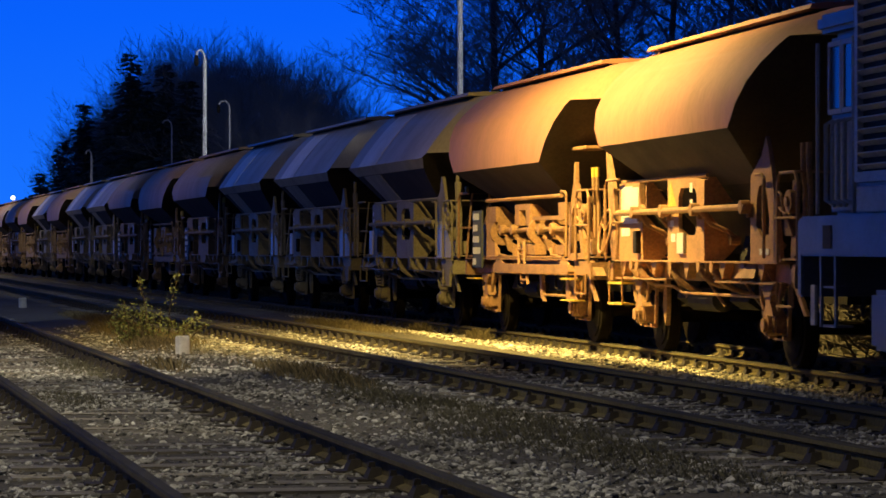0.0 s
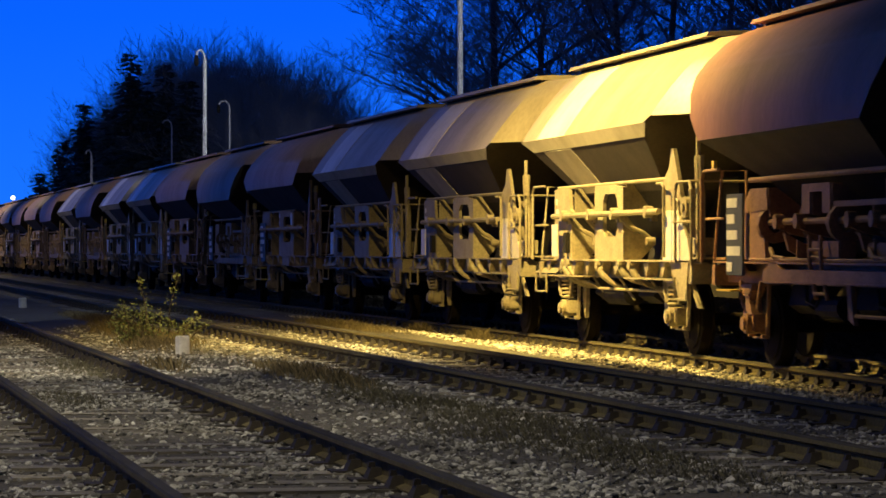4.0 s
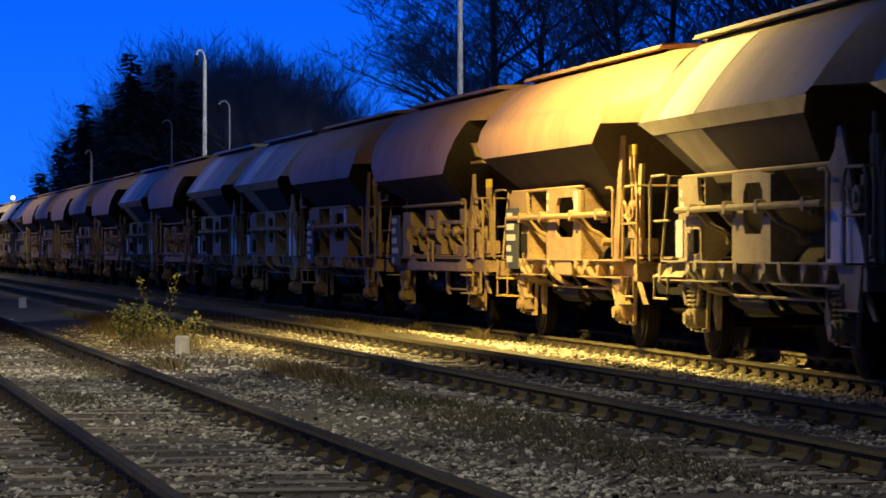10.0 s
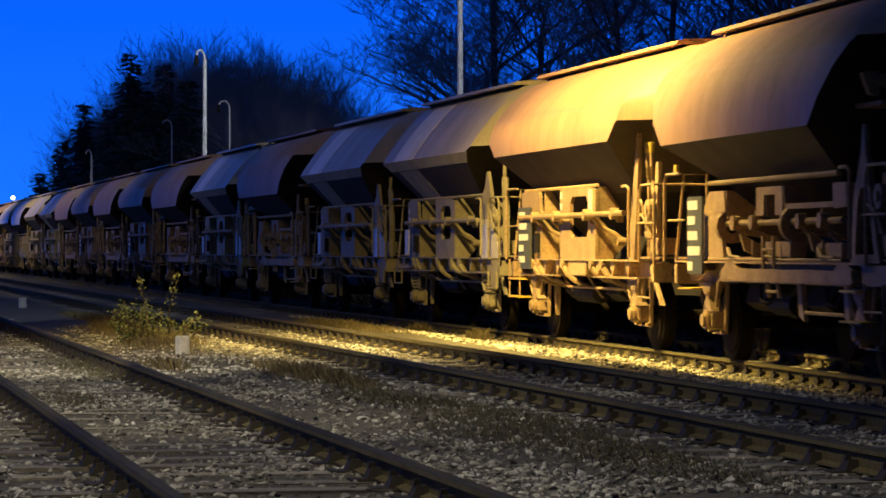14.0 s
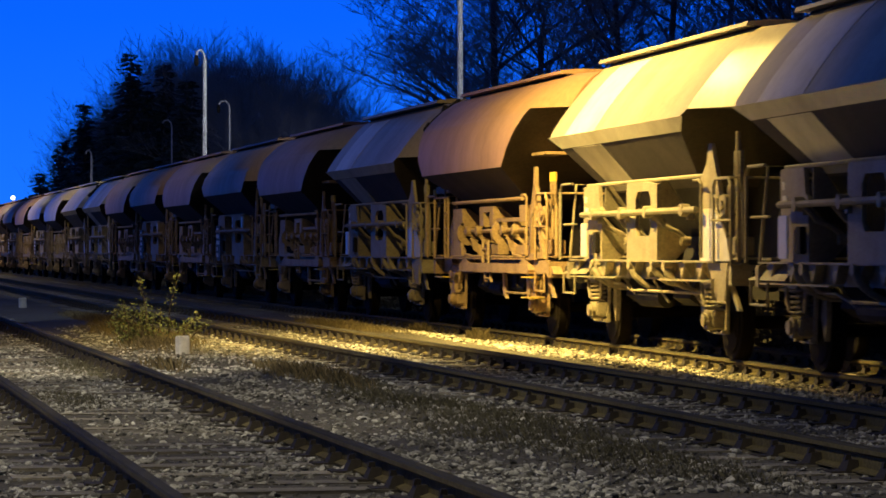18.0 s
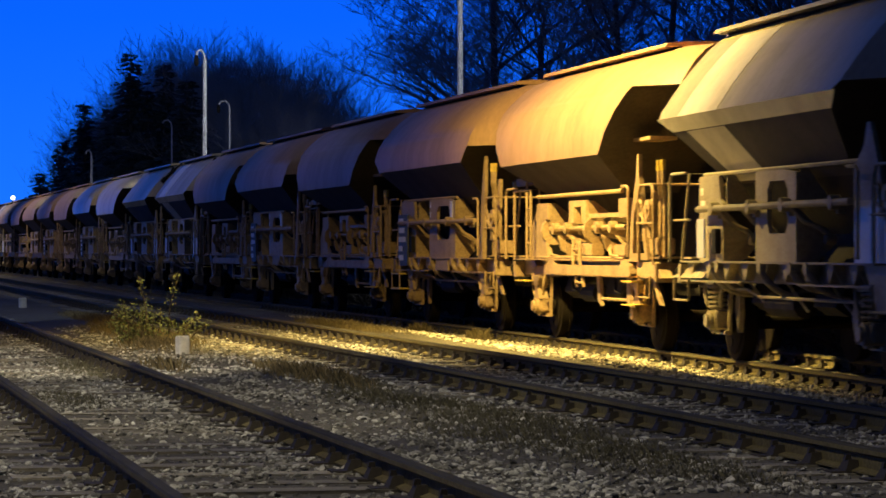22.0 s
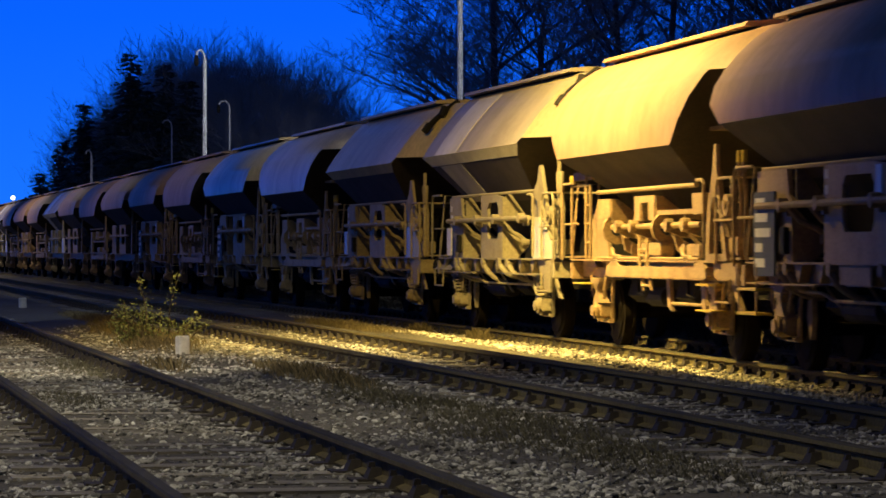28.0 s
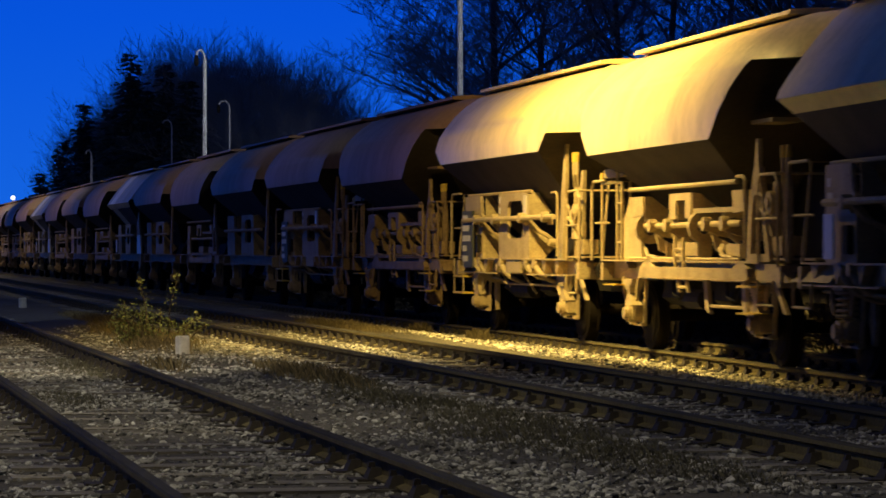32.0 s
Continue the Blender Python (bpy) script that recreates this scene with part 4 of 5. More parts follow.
        part("corner_post", tube(B(), [(-1.1, -4.75, 1.2), (-1.1, -4.75, 2.75)], 0.03, 6), steel, wagon)


STYLES = {
    "T": ("tall", RUST, RUSTF, "rust-brown hopper wagon with tall holed end plate", False, False),
    "A": ("plate", TAN, TANF, "brown dusty hopper wagon with dark notice board", False, False),
    "R": ("lever", RUST, RUSTF, "rust-brown hopper wagon with cranked unloading levers", False, False),
    "B": ("lever", TAN, TANF, "brown dusty hopper wagon with cranked unloading levers", False, False),
    "L": ("lever", TAN, TANF, "brown dusty hopper wagon with a lettered grey-green board", False, False),
    "C": ("flat", GREY, GREYF, "grey-olive hopper wagon with pale painted bands", True, False),
    "H": ("flat", GREY, GREYF, "grey-olive banded hopper wagon with filler pipes at its end", True, True),
    "O": ("plate", OCHRE, OCHREF, "ochre dusty hopper wagon with upright plates", False, False),
    "P": ("lever", OCHRE, OCHREF, "ochre dusty hopper wagon with cranked levers", False, False),
    "D": ("flat", OCHRE, OCHREF, "ochre plain hopper wagon with filler pipes", False, True),
}
# centre of each wagon along the track when the clip begins, and its style
CENTRES = [35.7, 45.7, 55.2, 65.1, 74.65, 84.35, 94.2, 103.75, 113.3, 122.95, 132.85, 142.4, 152.25, 162.0, 171.9, 181.1, 190.1, 199.7, 209.8, 219.2, 229.0, 239.1, 248.7]
KINDS = "TRCCCALACCBHBABABHDPOBA"
DETAILED = len(CENTRES)
while len(CENTRES) < 41:
    CENTRES.append(CENTRES[-1] + 9.7)
KINDS += "ABACBABCABBACABABA"

# metres that the train has rolled, second by second
ROLLED = (0.0, 3.46, 7.08, 10.92, 14.98, 19.21, 23.54, 27.88, 32.28, 36.77, 41.41, 46.21, 51.19, 56.36, 61.69, 67.18, 72.81, 78.59,
          84.54, 90.68, 97.0, 103.5, 110.16, 116.93, 123.77, 130.62, 137.54, 144.59, 151.81, 159.24, 166.89, 174.75, 182.73)


def gone(t):
    """Metres that the train has rolled by t seconds."""
    i = min(int(t), len(ROLLED) - 2)
    u = t - i
    p1, p2 = ROLLED[i], ROLLED[i + 1]
    p0 = ROLLED[i - 1] if i else 2 * p1 - p2
    p3 = ROLLED[i + 2] if i + 2 < len(ROLLED) else 2 * p2 - p1
    return p1 + 0.5 * u * (p2 - p0 + u * (2 * p0 - 5 * p1 + 4 * p2 - p3 + u * (3 * (p1 - p2) + p3 - p0)))


def on_track(y):
    slope = (train_x(y + 3.0) - train_x(y - 3.0)) / 6.0
    return Matrix.Translation(((train_x(y + 3) + train_x(y - 3)) / 2, y, TRAIN_Z)) @ Matrix.Rotation(-math.atan(slope), 4, "Z")


wagons = []
made = {}
CENTRES = [c - 0.27 for c in CENTRES]
for i, (c, k) in enumerate(zip(CENTRES, KINDS)):
    simple = i >= DETAILED
    if (k, simple) in made:
        w = copy_thing(made[k, simple], on_track(c))
    else:
        kind, paint, steel, label, banded, hoses = STYLES[k]
        w = make_wagon(kind, paint, steel, label, simple, banded, hoses and not simple, k not in "BP")
        made[k, simple] = w
        w.matrix_basis = on_track(c)
    wagons.append(w)

# ---------------------------------------------------------------- locomotive


def make_loco():
    loco = tagged(new("diesel_locomotive"), "blue-grey diesel locomotive with louvred side, coupled ahead of the wagons", "locomotive")
    # local y = 0 at its rear end, the body runs towards -y
    part("engine_hood", box(B(), -1.33, 1.33, -13.0, -1.9, 1.68, 3.95, bev=0.05), LOCO, loco)
    part("cab", box(B(), -1.25, 1.25, -1.95, -0.8, 1.68, 3.6, bev=0.06), LOCO, loco)
    part("roof", box(B(), -1.38, 1.38, -13.0, -1.2, 3.95, 4.15, bev=0.08), LOCO, loco)
    part("cab_roof", box(B(), -1.34, 1.34, -1.95, -0.6, 3.6, 3.8, bev=0.05), LOCO, loco)
    part("frame", box(B(), -1.40, 1.40, -13.5, -0.2, 1.28, 1.70, bev=0.02), LOCO, loco)
    # dark patch that stands in for the shade of a hole
    part("frame_hole_shade", box(B(), -1.41, -1.395, -1.35, -1.05, 1.36, 1.6), DARK, loco)
    part("end_beam", box(B(), -1.38, 1.38, -0.2, -0.05, 0.85, 1.68, bev=0.02), LOCO, loco)
    part("louvre_frame", slab(B(), [(-7.2, 2.02), (-2.1, 2.02), (-2.1, 3.92), (-7.2, 3.92)], -1.40, -1.33, [(-7.1, 2.12), (-2.2, 2.12), (-2.2, 3.85), (-7.1, 3.85)]), LOCOPALE, loco)
    part("louvre_back", box(B(), -1.338, -1.33, -7.1, -2.2, 2.12, 3.85), DARK, loco)
    for k in range(15):
        m = Matrix.Translation((-1.375, -4.65, 2.17 + k * 0.117)) @ Matrix.Rotation(radians(40), 4, "Y")
        part("louvre", box(B(), -0.035, 0.035, -2.45, 2.45, -0.008, 0.008, m), LOCOPALE, loco)
    for y0, y1 in ((-1.25, -0.9), (-1.82, -1.38)):
        win = part("window", box(B(), -1.275, -1.245, y0, y1, 2.8, 3.45, bev=0.008), GLASS, loco)
        part("window_frame", slab(B(), [(y0 - 0.05, 2.75), (y1 + 0.05, 2.75), (y1 + 0.05, 3.5), (y0 - 0.05, 3.5)], -1.29, -1.25, [(y0, 2.8), (y1, 2.8), (y1, 3.45), (y0, 3.45)]), LOCOPALE, win)
    part("corner_panel", box(B(), -1.30, -1.25, -1.75, -1.0, 1.75, 2.7, bev=0.015), LOCOPALE, loco)
    for y in (-1.08, -1.3, -1.5, -1.72):
        part("hand_rail", tube(B(), [(-1.30, y, 2.68), (-1.38, y, 2.64), (-1.38, y, 1.86), (-1.32, y - 0.1, 1.8)], 0.024, 6), LOCOPALE, loco)
    for y in (-0.72, -1.95):
        part("cab_rail", tube(B(), [(-1.36, y, 1.72), (-1.36, y, 3.5)], 0.02, 6), LOCOPALE, loco)
    part("side_panel", box(B(), -1.36, -1.33, -7.2, -2.05, 1.72, 1.98, bev=0.01), LOCOPALE, loco)
    part("roof_pipe", tube(B(), [(-0.5, -0.7, 3.15), (-0.5, 0.05, 3.12), (-0.75, 0.15, 3.1)], 0.06, 8), RUSTF, loco)
    st = B()
    for z in (0.55, 0.95):
        box(st, -1.38, -1.2, -1.45, -0.95, z, z + 0.025)
    for y in (-1.45, -0.95):
        box(st, -1.40, -1.37, y - 0.025, y + 0.025, 0.55, 1.28)
    part("steps", st, LOCO, loco)
    part("step_bar", box(B(), -1.40, -1.37, -0.75, -0.6, 0.56, 0.98), LOCOPALE, loco)
    part("bogie_frame", box(B(), -1.15, -0.95, -6.0, -2.0, 0.5, 0.95, bev=0.03), DARK, loco)
    for y in (-5.2, -2.8):
        w = part("wheelset", disc(disc(disc(B(), -0.83, -0.69, 0, 0, 0.5), 0.69, 0.83, 0, 0, 0.5), -0.9, 0.9, 0, 0, 0.09, 12), WHEEL, loco)
        w.matrix_local = pose(0, y, 0.5)
    part("side_tank", box(B(), -1.3, -1.0, -4.2, -2.3, 0.35, 0.95, bev=0.05), LOCO, loco)
    part("fuel_tank", box(B(), -1.2, 1.2, -9.0, -6.4, 0.4, 1.2, bev=0.06), DARK, loco)
    for k in (-0.875, 0.875):
        bf = tube(B(), [(k, -0.05, 1.05), (k, 0.45, 1.05)], 0.08, 10)
        part("buffer", bf, DARK, loco)
        part("buffer_head", tube(B(), [(k, 0.45, 1.05), (k, 0.5, 1.05)], [0.2, 0.185], 18), DARK, loco)
    return loco


LOCO_Y = 30.0
loco = make_loco()
loco.matrix_basis = on_track(LOCO_Y)

# ---------------------------------------------------------------- markers, poles


def marker(x, y, label):
    m = tagged(new("marker_post"), label, "marker post")
    bm = box(B(), -0.07, 0.07, -0.07, 0.07, -0.15, 0.27, bev=0.014)
    for v in bm.verts:
        v.co += Vector(noise.noise_vector(v.co * 9)) * 0.006
    part("post", bm, MARKER, m)
    m.matrix_basis = pose(x, y, 0, 1.0, -1.5, 20)
    return m


marker(4.50, 36.4, "small white painted concrete marker post, chipped, in dry grass")
marker(4.6, 66.0, "small white concrete marker post in the dusk")


def lamp_post(x, y, height, reach, label, head=True, thick=0.11):
    p = tagged(new("lamp_post"), label, "lamp post", "lamp posts along the yard")
    part("pole", tube(B(), [(0, 0, -0.4), (0, 0, height * 0.5), (0, 0, height)], [thick, thick * 0.85, thick * 0.65], 10), POLEM, p)
    if head:
        arm = [(0, 0, height), (-0.1 * reach, 0, height + 0.25), (-0.4 * reach, 0, height + 0.42), (-0.8 * reach, 0, height + 0.38), (-reach, 0, height + 0.2)]
        part("arm", tube(B(), arm, 0.05, 8), POLEM, p)
        hd = B()
        tube(hd, [(-reach, 0, height + 0.22), (-reach, 0, height + 0.1), (-reach, 0, height - 0.12), (-reach, 0, height - 0.25)], [0.04, 0.09, 0.10, 0.04], 12)
        part("lamp_head", hd, DARK, p)
    p.matrix_basis = pose(x, y, -0.2)
    return p


lamp_post(16.0, 72.7, 12.0, 0.6, "tall pale lamp post behind the train", thick=0.085)
lamp_post(16.0, 122.0, 9.4, 0.35, "pale lamp post with short curved arm behind the train", thick=0.115)
lamp_post(16.0, 172.5, 6.9, 0.35, "pale lamp post far down the yard")
lamp_post(22.0, 157.5, 9.1, 0.6, "slim lamp post with curved arm behind the train", thick=0.08)
lamp_post(22.6, 188.5, 9.4, 0.6, "slim lamp post with curved arm at the wood's edge", thick=0.08)
lamp_post(24.0, 228.0, 8.4, 0.6, "slim pole far down the yard", head=False, thick=0.09)
lamp_post(22.0, 262.0, 7.0, 0.6, "slim pole far down the yard", head=False, thick=0.09)

# a lit globe lamp at the far end of the yard
globe_post = tagged(new("globe_lamp"), "white globe lamp burning far down the yard", "lamp", "lamp posts along the yard")
part("pole", tube(B(), [(0, 0, -0.4), (0, 0, 6.0)], 0.06, 8), POLEM, globe_post)
globe = B()
bmesh.ops.create_uvsphere(globe, u_segments=14, v_segments=8, radius=0.2)
bmesh.ops.translate(globe, vec=(0, 0, 6.15), verts=globe.verts)
part("globe", globe, BULB, globe_post, "glowing white glass globe", smooth=True)
globe_post.matrix_basis = pose(18.0, 271.0, -0.1)

# ---------------------------------------------------------------- bare trees


def limbs(rng, height, girth, levels, spread=0.6, twig=0.012, lean=0.0):
    """Segments (start, end, r0, r1, level) of a bare tree that forks again and again."""
    segs = []

    def grow(p, d, length, r, level):
        n = 4 if level == 0 else 3
        pts = [p]
        for k in range(n):
            d = (d + Vector((rng.uniform(-1, 1), rng.uniform(-1, 1), rng.uniform(-0.5, 0.8))) * (0.08 if level == 0 else 0.24)).normalized()
            q = pts[-1] + d * (length / n)
            r1 = max(r * (1 - 0.5 * (k + 1) / n), twig * 0.5)
            segs.append((pts[-1], q, max(r * (1 - 0.5 * k / n), twig * 0.5), r1, level))
            pts.append(q)
        if level >= levels:
            return
        kids = rng.randint(10, 13) if level == 0 else rng.randint(3, 6)
        for j in range(kids):
            f = rng.uniform(0.2 if level == 0 else 0.2, 1.0)
            i = min(int(f * n), n - 1)
            base = pts[i] + (pts[i + 1] - pts[i]) * (f * n - i)
            a = rng.uniform(0, 2 * math.pi)
            side = Vector((math.cos(a), math.sin(a), 0))
            nd = (d * (0.45 if level == 0 else 0.75) + side * rng.uniform(spread * 0.6, spread * 1.4) + Vector((0, 0, 0.12))).normalized()
            grow(base, nd, length * rng.uniform(0.42, 0.66), max(r * (1 - 0.5 * f) * rng.uniform(0.45, 0.65), twig), level + 1)

    grow(Vector((0, 0, -0.3)), Vector((lean, 0, 1)), height * 0.62, girth, 0)
    return segs


def seg_mesh(segs, sides=None, origin=Vector()):
    vs, fs = [], []
    for p, q, r0, r1, level in segs:
        n = sides or (7 if level == 0 else 5 if level == 1 else 3)
        d = (q - p).normalized()
        a = d.orthogonal().normalized()
        b = d.cross(a)
        k0 = len(vs)
        for c, r in ((p, r0), (q, r1)):
            for k in range(n):
                t = 2 * math.pi * k / n
                vs.append(c + origin + (a * math.cos(t) + b * math.sin(t)) * r)
        fs += [(k0 + k, k0 + (k + 1) % n, k0 + n + (k + 1) % n, k0 + n + k) for k in range(n)]
    return vs, fs


def bare_tree(seed, height, girth, levels, label, spread=0.6):
    rng = random.Random(seed)
    segs = limbs(rng, height, girth, levels, spread, 0.014)
    t = tagged(new("bare_tree"), label, "tree", "bare trees behind the train")
    vs, fs = seg_mesh([s for s in segs if s[4] <= 1])
    raw("trunk", vs, fs, BARK, t, True)
    vs, fs = seg_mesh([s for s in segs if s[4] > 1])
    raw("crown", vs, fs, TWIG, t, True)
    return t


TREE_LABEL = "tall bare deciduous tree with spreading dark branches"
tall = [bare_tree(11, 21, 0.26, 5, TREE_LABEL, 0.9), bare_tree(12, 19, 0.2, 5, TREE_LABEL, 0.8), bare_tree(19, 20, 0.2, 5, TREE_LABEL, 0.75)]
SPOTS = [(30, 128), (30, 103), (32, 116), (36, 144), (34, 108.6), (30, 88), (33, 91), (44, 165), (40, 118), (41, 180)]
for i, (x, y) in enumerate(SPOTS):
    m = pose(x, y, -0.1, 0, 0, (i * 137) % 360)
    if i < 3:
        tall[i].matrix_basis = m
    else:
        copy_thing(tall[i % 3], m)


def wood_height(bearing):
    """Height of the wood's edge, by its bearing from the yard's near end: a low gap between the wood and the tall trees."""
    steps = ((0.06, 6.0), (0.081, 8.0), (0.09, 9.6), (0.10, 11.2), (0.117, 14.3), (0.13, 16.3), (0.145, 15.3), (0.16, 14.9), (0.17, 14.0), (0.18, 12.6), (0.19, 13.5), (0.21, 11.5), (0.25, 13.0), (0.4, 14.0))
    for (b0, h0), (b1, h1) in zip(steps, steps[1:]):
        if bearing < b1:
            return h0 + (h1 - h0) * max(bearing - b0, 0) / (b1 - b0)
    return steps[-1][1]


def far_wood():
    rng = random.Random(5)
    vs, fs = [], []
    kinds = [limbs(random.Random(40 + k), 16, 0.12, 4, 0.42, 0.011) for k in range(6)]
    tops = [max(q.z for p, q, a, b, l in k) for k in kinds]
    count = 0
    while count < 330:
        y, x = rng.uniform(150, 330), rng.uniform(27, 46)
        if count >= 230:
            y, x = rng.uniform(130, 210), rng.uniform(36, 62)
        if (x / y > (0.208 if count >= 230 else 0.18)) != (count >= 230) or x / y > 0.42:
            continue
        count += 1
        k = count % 6
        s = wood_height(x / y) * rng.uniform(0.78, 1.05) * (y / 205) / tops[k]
        m = Matrix.Translation((x, y, 0)) @ Matrix.Rotation(count * 2.4, 4, "Z") @ Matrix.Diagonal((s * 1.15, s * 1.15, s, 1))
        v, f = seg_mesh([(m @ p, m @ q, a * s, b * s, l) for p, q, a, b, l in kinds[k]], 3)
        f = [tuple(len(vs) + i for i in t) for t in f]
        vs += v
        fs += f
    ob = raw("far_wood", vs, fs, TWIG)
    return tagged(ob, "dense bare wood behind the yard at dusk", "wood", kind="stuff")


far_wood()


def spruce(seed, x, y, height, label):
    rng = random.Random(seed)
    t = tagged(new("spruce_tree"), label, "tree", "spruces at the wood's edge")
    part("trunk", tube(B(), [(0, 0, -0.3), (0, 0, height * 0.6), (0, 0, height)], [0.25, 0.14, 0.02], 7), BARK, t)
    vs, fs = [], []
    z = height * 0.1
    while z < height * 0.985:
        f = 1 - z / height
        reach = (0.35 + height * 0.44 * f) * rng.uniform(0.85, 1.1)
        for k in range(11 if f > 0.15 else 6):
            a = rng.uniform(0, 6.283)
            r = reach * rng.uniform(0.6, 1.1)
            steps = max(3, int(r / 0.3))
            for s in range(steps):
                u = (s + 0.6) / steps
                c = Vector((math.cos(a) * r * u, math.sin(a) * r * u, z - 0.32 * r * u * u + 0.1 * r * u ** 3))
                w = (0.22 + 0.34 * (1 - u)) * rng.uniform(0.8, 1.3)
                for q in range(3):
                    d1 = Vector((math.cos(a) * 0.5, math.sin(a) * 0.5, 0)) * w + Vector((rng.uniform(-1, 1), rng.uniform(-1, 1), rng.uniform(-0.4, 0.2))) * w * 0.7
                    d2 = Vector((-math.sin(a), math.cos(a), rng.uniform(-0.6, 0.1))) * w * 0.6 * rng.choice((-1, 1))
                    b0 = len(vs)
                    vs += [c, c + d1, c + d1 + d2, c + d2]
                    fs.append((b0, b0 + 1, b0 + 2, b0 + 3))
        z += 0.28 + 0.3 * f
    raw("crown", vs, fs, NEEDLE, t)
    t.matrix_basis = pose(x, y, -0.1)
    return t


for i, (x, y, h) in enumerate(((22, 207.5, 15.6), (22, 243.4, 13.6), (24, 205, 14.7), (23, 232, 12.5), (22, 265.6, 11.3), (23, 206, 12.8), (22, 292, 9.2), (25, 200, 13.2))):
    spruce(70 + i, x, y, h, "dark spruce at the wood's edge")



def thicket():
    """Dense strip of leafless undergrowth, added behind the train to darken gaps under it."""
    rng = random.Random(31)
    vs, fs = [], []
    for i in range(9500):
        y = 18 + 160 * rng.random() ** 1.3
        low = i % 2
        x = train_x(y) + (rng.uniform(2.5, 4.6) if low else rng.uniform(4.2, 8.5))
        h = rng.uniform(0.4, 1.2) if low else rng.uniform(1.6, 4.3)
        z0 = bank(x) - 0.1
        lx, ly = rng.uniform(-0.5, 0.5), rng.uniform(-0.7, 0.7)
        p, q, e = Vector((x, y, z0)), Vector((x + lx * 0.6, y + ly * 0.5, z0 + h * 0.6)), Vector((x + lx, y + ly, z0 + h))
        segs = [(p, q, 0.012 if low else 0.035, 0.02, 2), (q, e, 0.02, 0.006, 2)]
        for k in range(6):
            f = rng.uniform(0.15, 1)
            b = p.lerp(q, f * 1.6) if f < 0.6 else q.lerp(e, f * 2.5 - 1.5)
            segs.append((b, b + Vector((rng.uniform(-0.7, 0.7), rng.uniform(-0.9, 0.9), rng.uniform(-0.1, 0.6))), 0.018, 0.006, 2))
        v, f = seg_mesh(segs, 3)
        b0 = len(vs)
        vs += v
        fs += [tuple(b0 + k for k in t) for t in f]
    return tagged(raw("thicket", vs, fs, BRUSH), "leafless undergrowth added behind the train to darken its gaps", "thicket", kind="stuff")


thicket()

# ---------------------------------------------------------------- bush


def bush(x, y):
    rng = random.Random(8)
    t = tagged(new("bush"), "leafy young shrub with upright shoots in dry grass", "bush")
    vs, fs = [], []
    shoots = [(-0.22, 0.98), (0.34, 1.02)] + [(rng.uniform(-0.65, 0.75), rng.uniform(0.25, 0.62)) for _ in range(24)]
    for u, h in shoots:
        v = rng.uniform(-0.25, 0.25)
        p0 = Vector((u * 0.5 + rng.uniform(-0.08, 0.08), v * 0.6, -0.03))
        p1 = Vector((u + rng.uniform(-0.05, 0.05), v, h))
        pm = p0.lerp(p1, 0.5) + Vector((rng.uniform(-0.06, 0.06), 0, 0.05))
        part("shoot", tube(B(), [p0, pm, p1], [0.012, 0.008, 0.004], 5), STEM, t)
        for k in range(int(36 + h * 66)):
            f = rng.uniform(0.15, 1.0)
            c = (p0.lerp(pm, f * 2) if f < 0.5 else pm.lerp(p1, f * 2 - 1)) + Vector((rng.uniform(-1, 1), rng.uniform(-1, 1), rng.uniform(-1, 1))) * (0.10 if f < 0.7 else 0.05)
            a = Vector((rng.uniform(-1, 1), rng.uniform(-1, 1), rng.uniform(-0.7, 0.7))).normalized()
            b = a.orthogonal().normalized()
            w = rng.uniform(0.013, 0.028)
            b0 = len(vs)
            vs += [c, c + a * w + b * w * 0.55, c + a * w * 2, c + a * w - b * w * 0.55]
            fs.append((b0, b0 + 1, b0 + 2, b0 + 3))
    raw("leaves", vs, fs, LEAF, t)
    t.matrix_basis = pose(x, y, 0.0)
    return t


bush(4.58, 40.6)

# ---------------------------------------------------------------- grass, weeds, ballast stones


def blades(name, label, mat, patches, per_m2, tall_, seed, wide=0.005):
    rng = np.random.default_rng(seed)
    vs, fs = [], []
    for cx, cy, rx, ry in patches:
        n = int(per_m2 * rx * ry * 3.1)
        for _ in range(n):
            a, r = rng.uniform(0, 6.283), math.sqrt(rng.uniform(0, 1)) * rng.uniform(0.6, 1.1)
            x, y = cx + rx * r * math.cos(a), cy + ry * r * math.sin(a)
            h = tall_ * rng.uniform(0.4, 1.2) * (1.15 - 0.6 * r)
            d = rng.uniform(0, 6.283)
            lx, ly = math.cos(d) * h * rng.uniform(0.2, 0.9), math.sin(d) * h * rng.uniform(0.2, 0.9)
            w = wide * rng.uniform(0.6, 1.2)
            z = ground_z(x, y)
            b0 = len(vs)
            vs += [(x - w, y, z), (x + w, y, z), (x + lx * 0.5 + w * 0.6, y + ly * 0.5, z + h * 0.7), (x + lx, y + ly, z + h)]
            fs.append((b0, b0 + 1, b0 + 2, b0 + 3))
    return tagged(raw(name, vs, fs, mat), label, "grass", kind="stuff")


blades("dry_grass", "dry yellowed grass between the tracks", GRASS,
       [(4.5, 39.5, 0.6, 2.6), (3.9, 33, 0.3, 1.6), (4.9, 45, 0.7, 6), (5.2, 54, 0.5, 8), (5.0, 30, 0.5, 3.5), (9.0, 50, 0.5, 5)], 160, 0.13, 3)
blades("dark_weeds", "dark withered weeds between the tracks", WEED,
       [(5.1, 29.5, 0.55, 3.6), (4.9, 24.5, 0.65, 3.4), (4.8, 20.0, 0.75, 3.2), (5.0, 17, 0.7, 2.4), (5.4, 22, 0.4, 5.0), (3.0, 33, 0.5, 4.0), (2.2, 26, 0.35, 2.0)], 420, 0.055, 4, 0.0017)
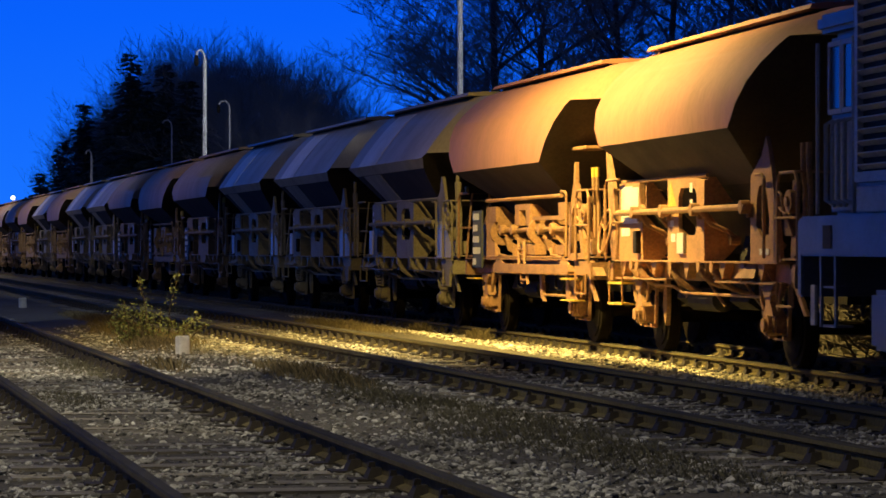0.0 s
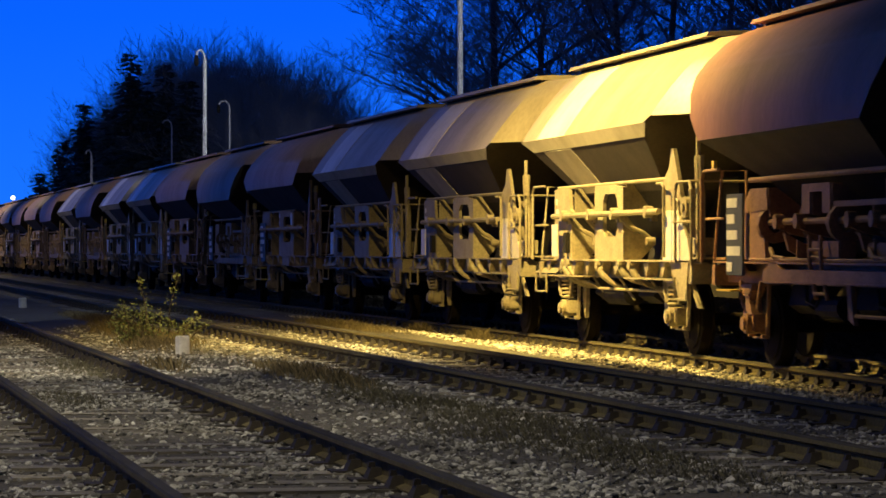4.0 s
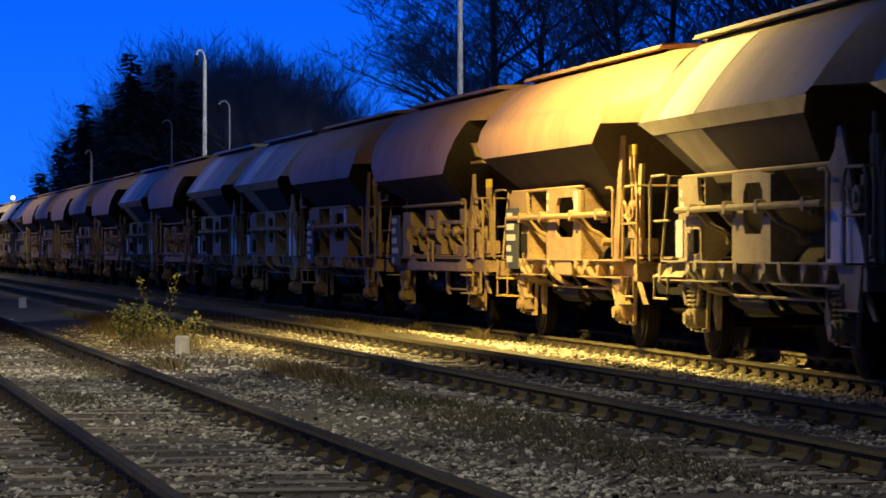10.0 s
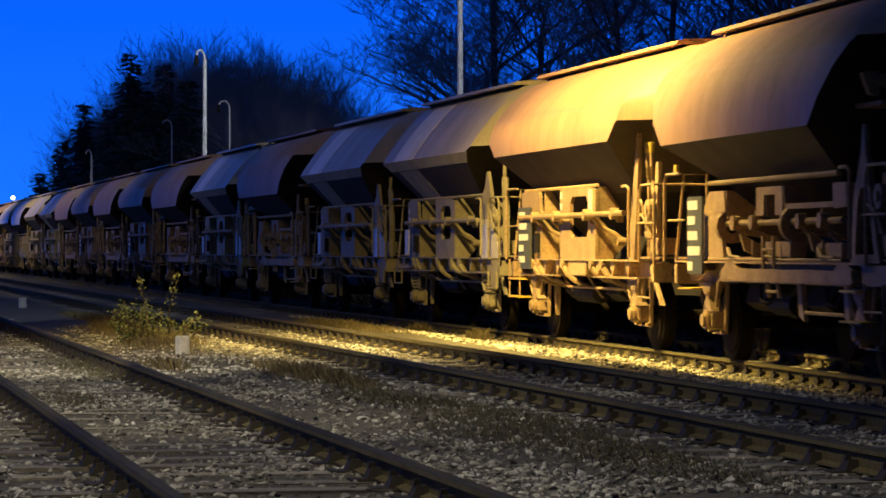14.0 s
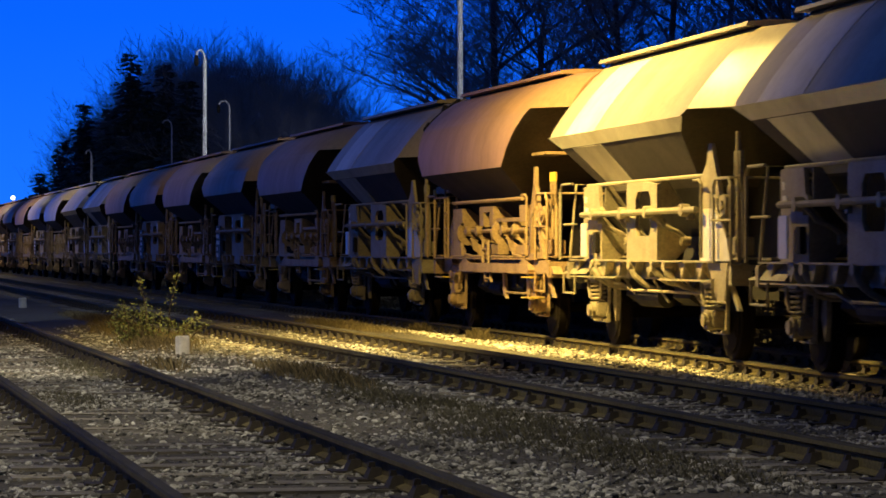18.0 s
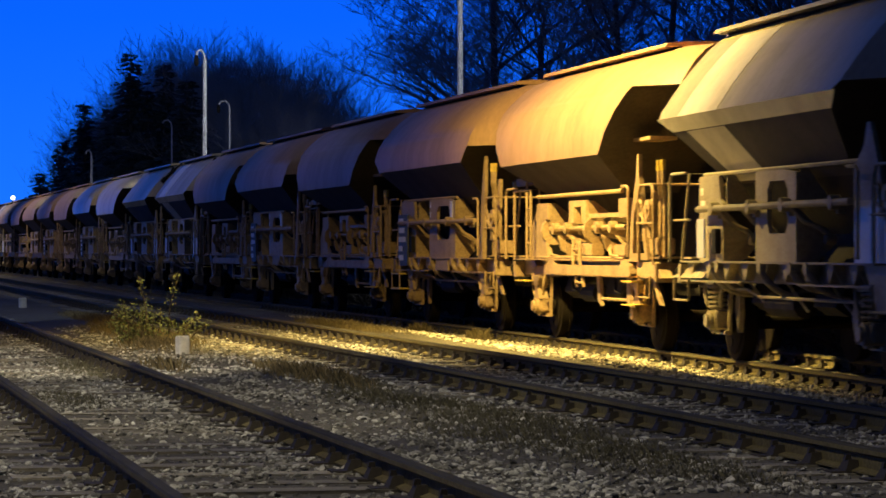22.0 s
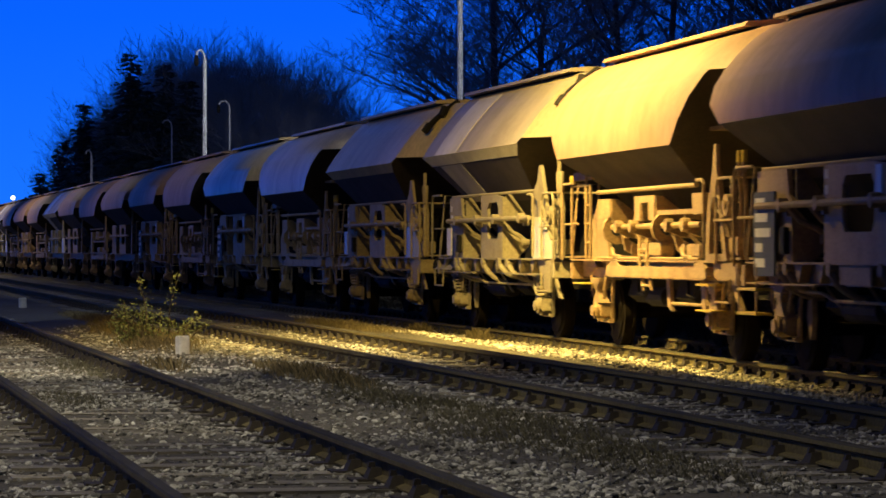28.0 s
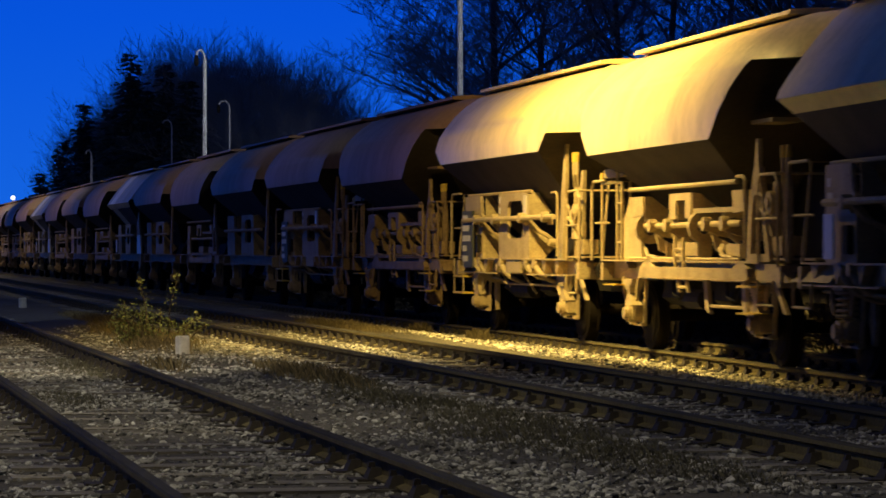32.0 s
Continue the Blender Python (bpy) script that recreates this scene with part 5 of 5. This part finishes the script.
blades("grass_tuft", "pale dry grass tuft beside the main rail", GRASS, [(train_x(48.5) - 1.1, 48.5, 0.2, 0.6), (train_x(52.5) - 1.3, 52.5, 0.2, 0.8)], 900, 0.19, 6, 0.003)


def stones():
    rng = np.random.default_rng(21)
    phi = (1 + 5 ** 0.5) / 2
    ico = np.array([(-1, phi, 0), (1, phi, 0), (-1, -phi, 0), (1, -phi, 0), (0, -1, phi), (0, 1, phi), (0, -1, -phi), (0, 1, -phi), (phi, 0, -1), (phi, 0, 1), (-phi, 0, -1), (-phi, 0, 1)]) / 1.9
    tri = np.array([(0, 11, 5), (0, 5, 1), (0, 1, 7), (0, 7, 10), (0, 10, 11), (1, 5, 9), (5, 11, 4), (11, 10, 2), (10, 7, 6), (7, 1, 8), (3, 9, 4), (3, 4, 2), (3, 2, 6), (3, 6, 8), (3, 8, 9), (4, 9, 5), (2, 4, 11), (6, 2, 10), (8, 6, 7), (9, 8, 1)])
    vs, fs = [], []

    def lay(n, xr, yr, size, keep):
        for _ in range(n):
            x, y = rng.uniform(*xr), yr[0] + (yr[1] - yr[0]) * rng.uniform(0, 1) ** 1.4
            if not keep(x, y):
                continue
            s = size * (0.4 + 1.1 * rng.uniform() ** 2.2)
            sc = s * rng.uniform(0.55, 1.3, 3) * (1, 1, 0.6)
            q = Euler((rng.normal(0, 0.35), rng.normal(0, 0.35), rng.uniform(0, 6.28))).to_matrix()
            pts = (ico * sc * rng.uniform(0.72, 1.28, (12, 1))) @ np.array(q).T + (x, y, ground_z(x, y) + s * rng.uniform(0.0, 0.3))
            b0 = len(vs)
            vs.extend(map(tuple, pts))
            fs.extend(map(tuple, tri + b0))

    def patchy(x, y):
        return noise.noise((x * 1.1, y * 0.35, 1.3)) + 0.5 * noise.noise((x * 3.1, y * 1.4, 5.3)) > -0.02 or rng.uniform() < 0.22

    lay(44000, (0.2, 4.3), (12, 46), 0.022, patchy)
    lay(19000, (4.0, 8.6), (15, 50), 0.024, lambda x, y: noise.noise((x * 0.9, y * 0.4, 4.3)) > -0.15 or rng.uniform() < 0.55)
    tagged(raw("ballast_stones", vs, fs, BALLAST), "loose grey ballast stones round the rails", "ballast", kind="stuff")
    vs, fs = [], []
    lay(17000, (8.3, 11.6), (24, 58), 0.027, lambda x, y: train_x(y) - 2.9 < x)
    tagged(raw("main_ballast", vs, fs, LIT_BALLAST), "ballast stones beside the main track, paled for the floodlight", "ballast", kind="stuff")


stones()


# ---------------------------------------------------------------- what moves
def motions():
    times = [i * 1.0 for i in range(33)]
    for w, c in zip(wagons, CENTRES):
        walk(w, [(t, on_track(c - gone(t))) for t in times])
    walk(loco, [(t, on_track(LOCO_Y - gone(t))) for t in times])
    steps = [i / 15 for i in range(481)]
    for w in wagons[:DETAILED]:
        for p in w.children:
            if p.name.startswith("wheelset"):
                y = p.location.y
                walk(p, [(t, pose(0, y, 0.46) @ Matrix.Rotation(gone(t) / 0.46, 4, "X")) for t in steps])


motions()
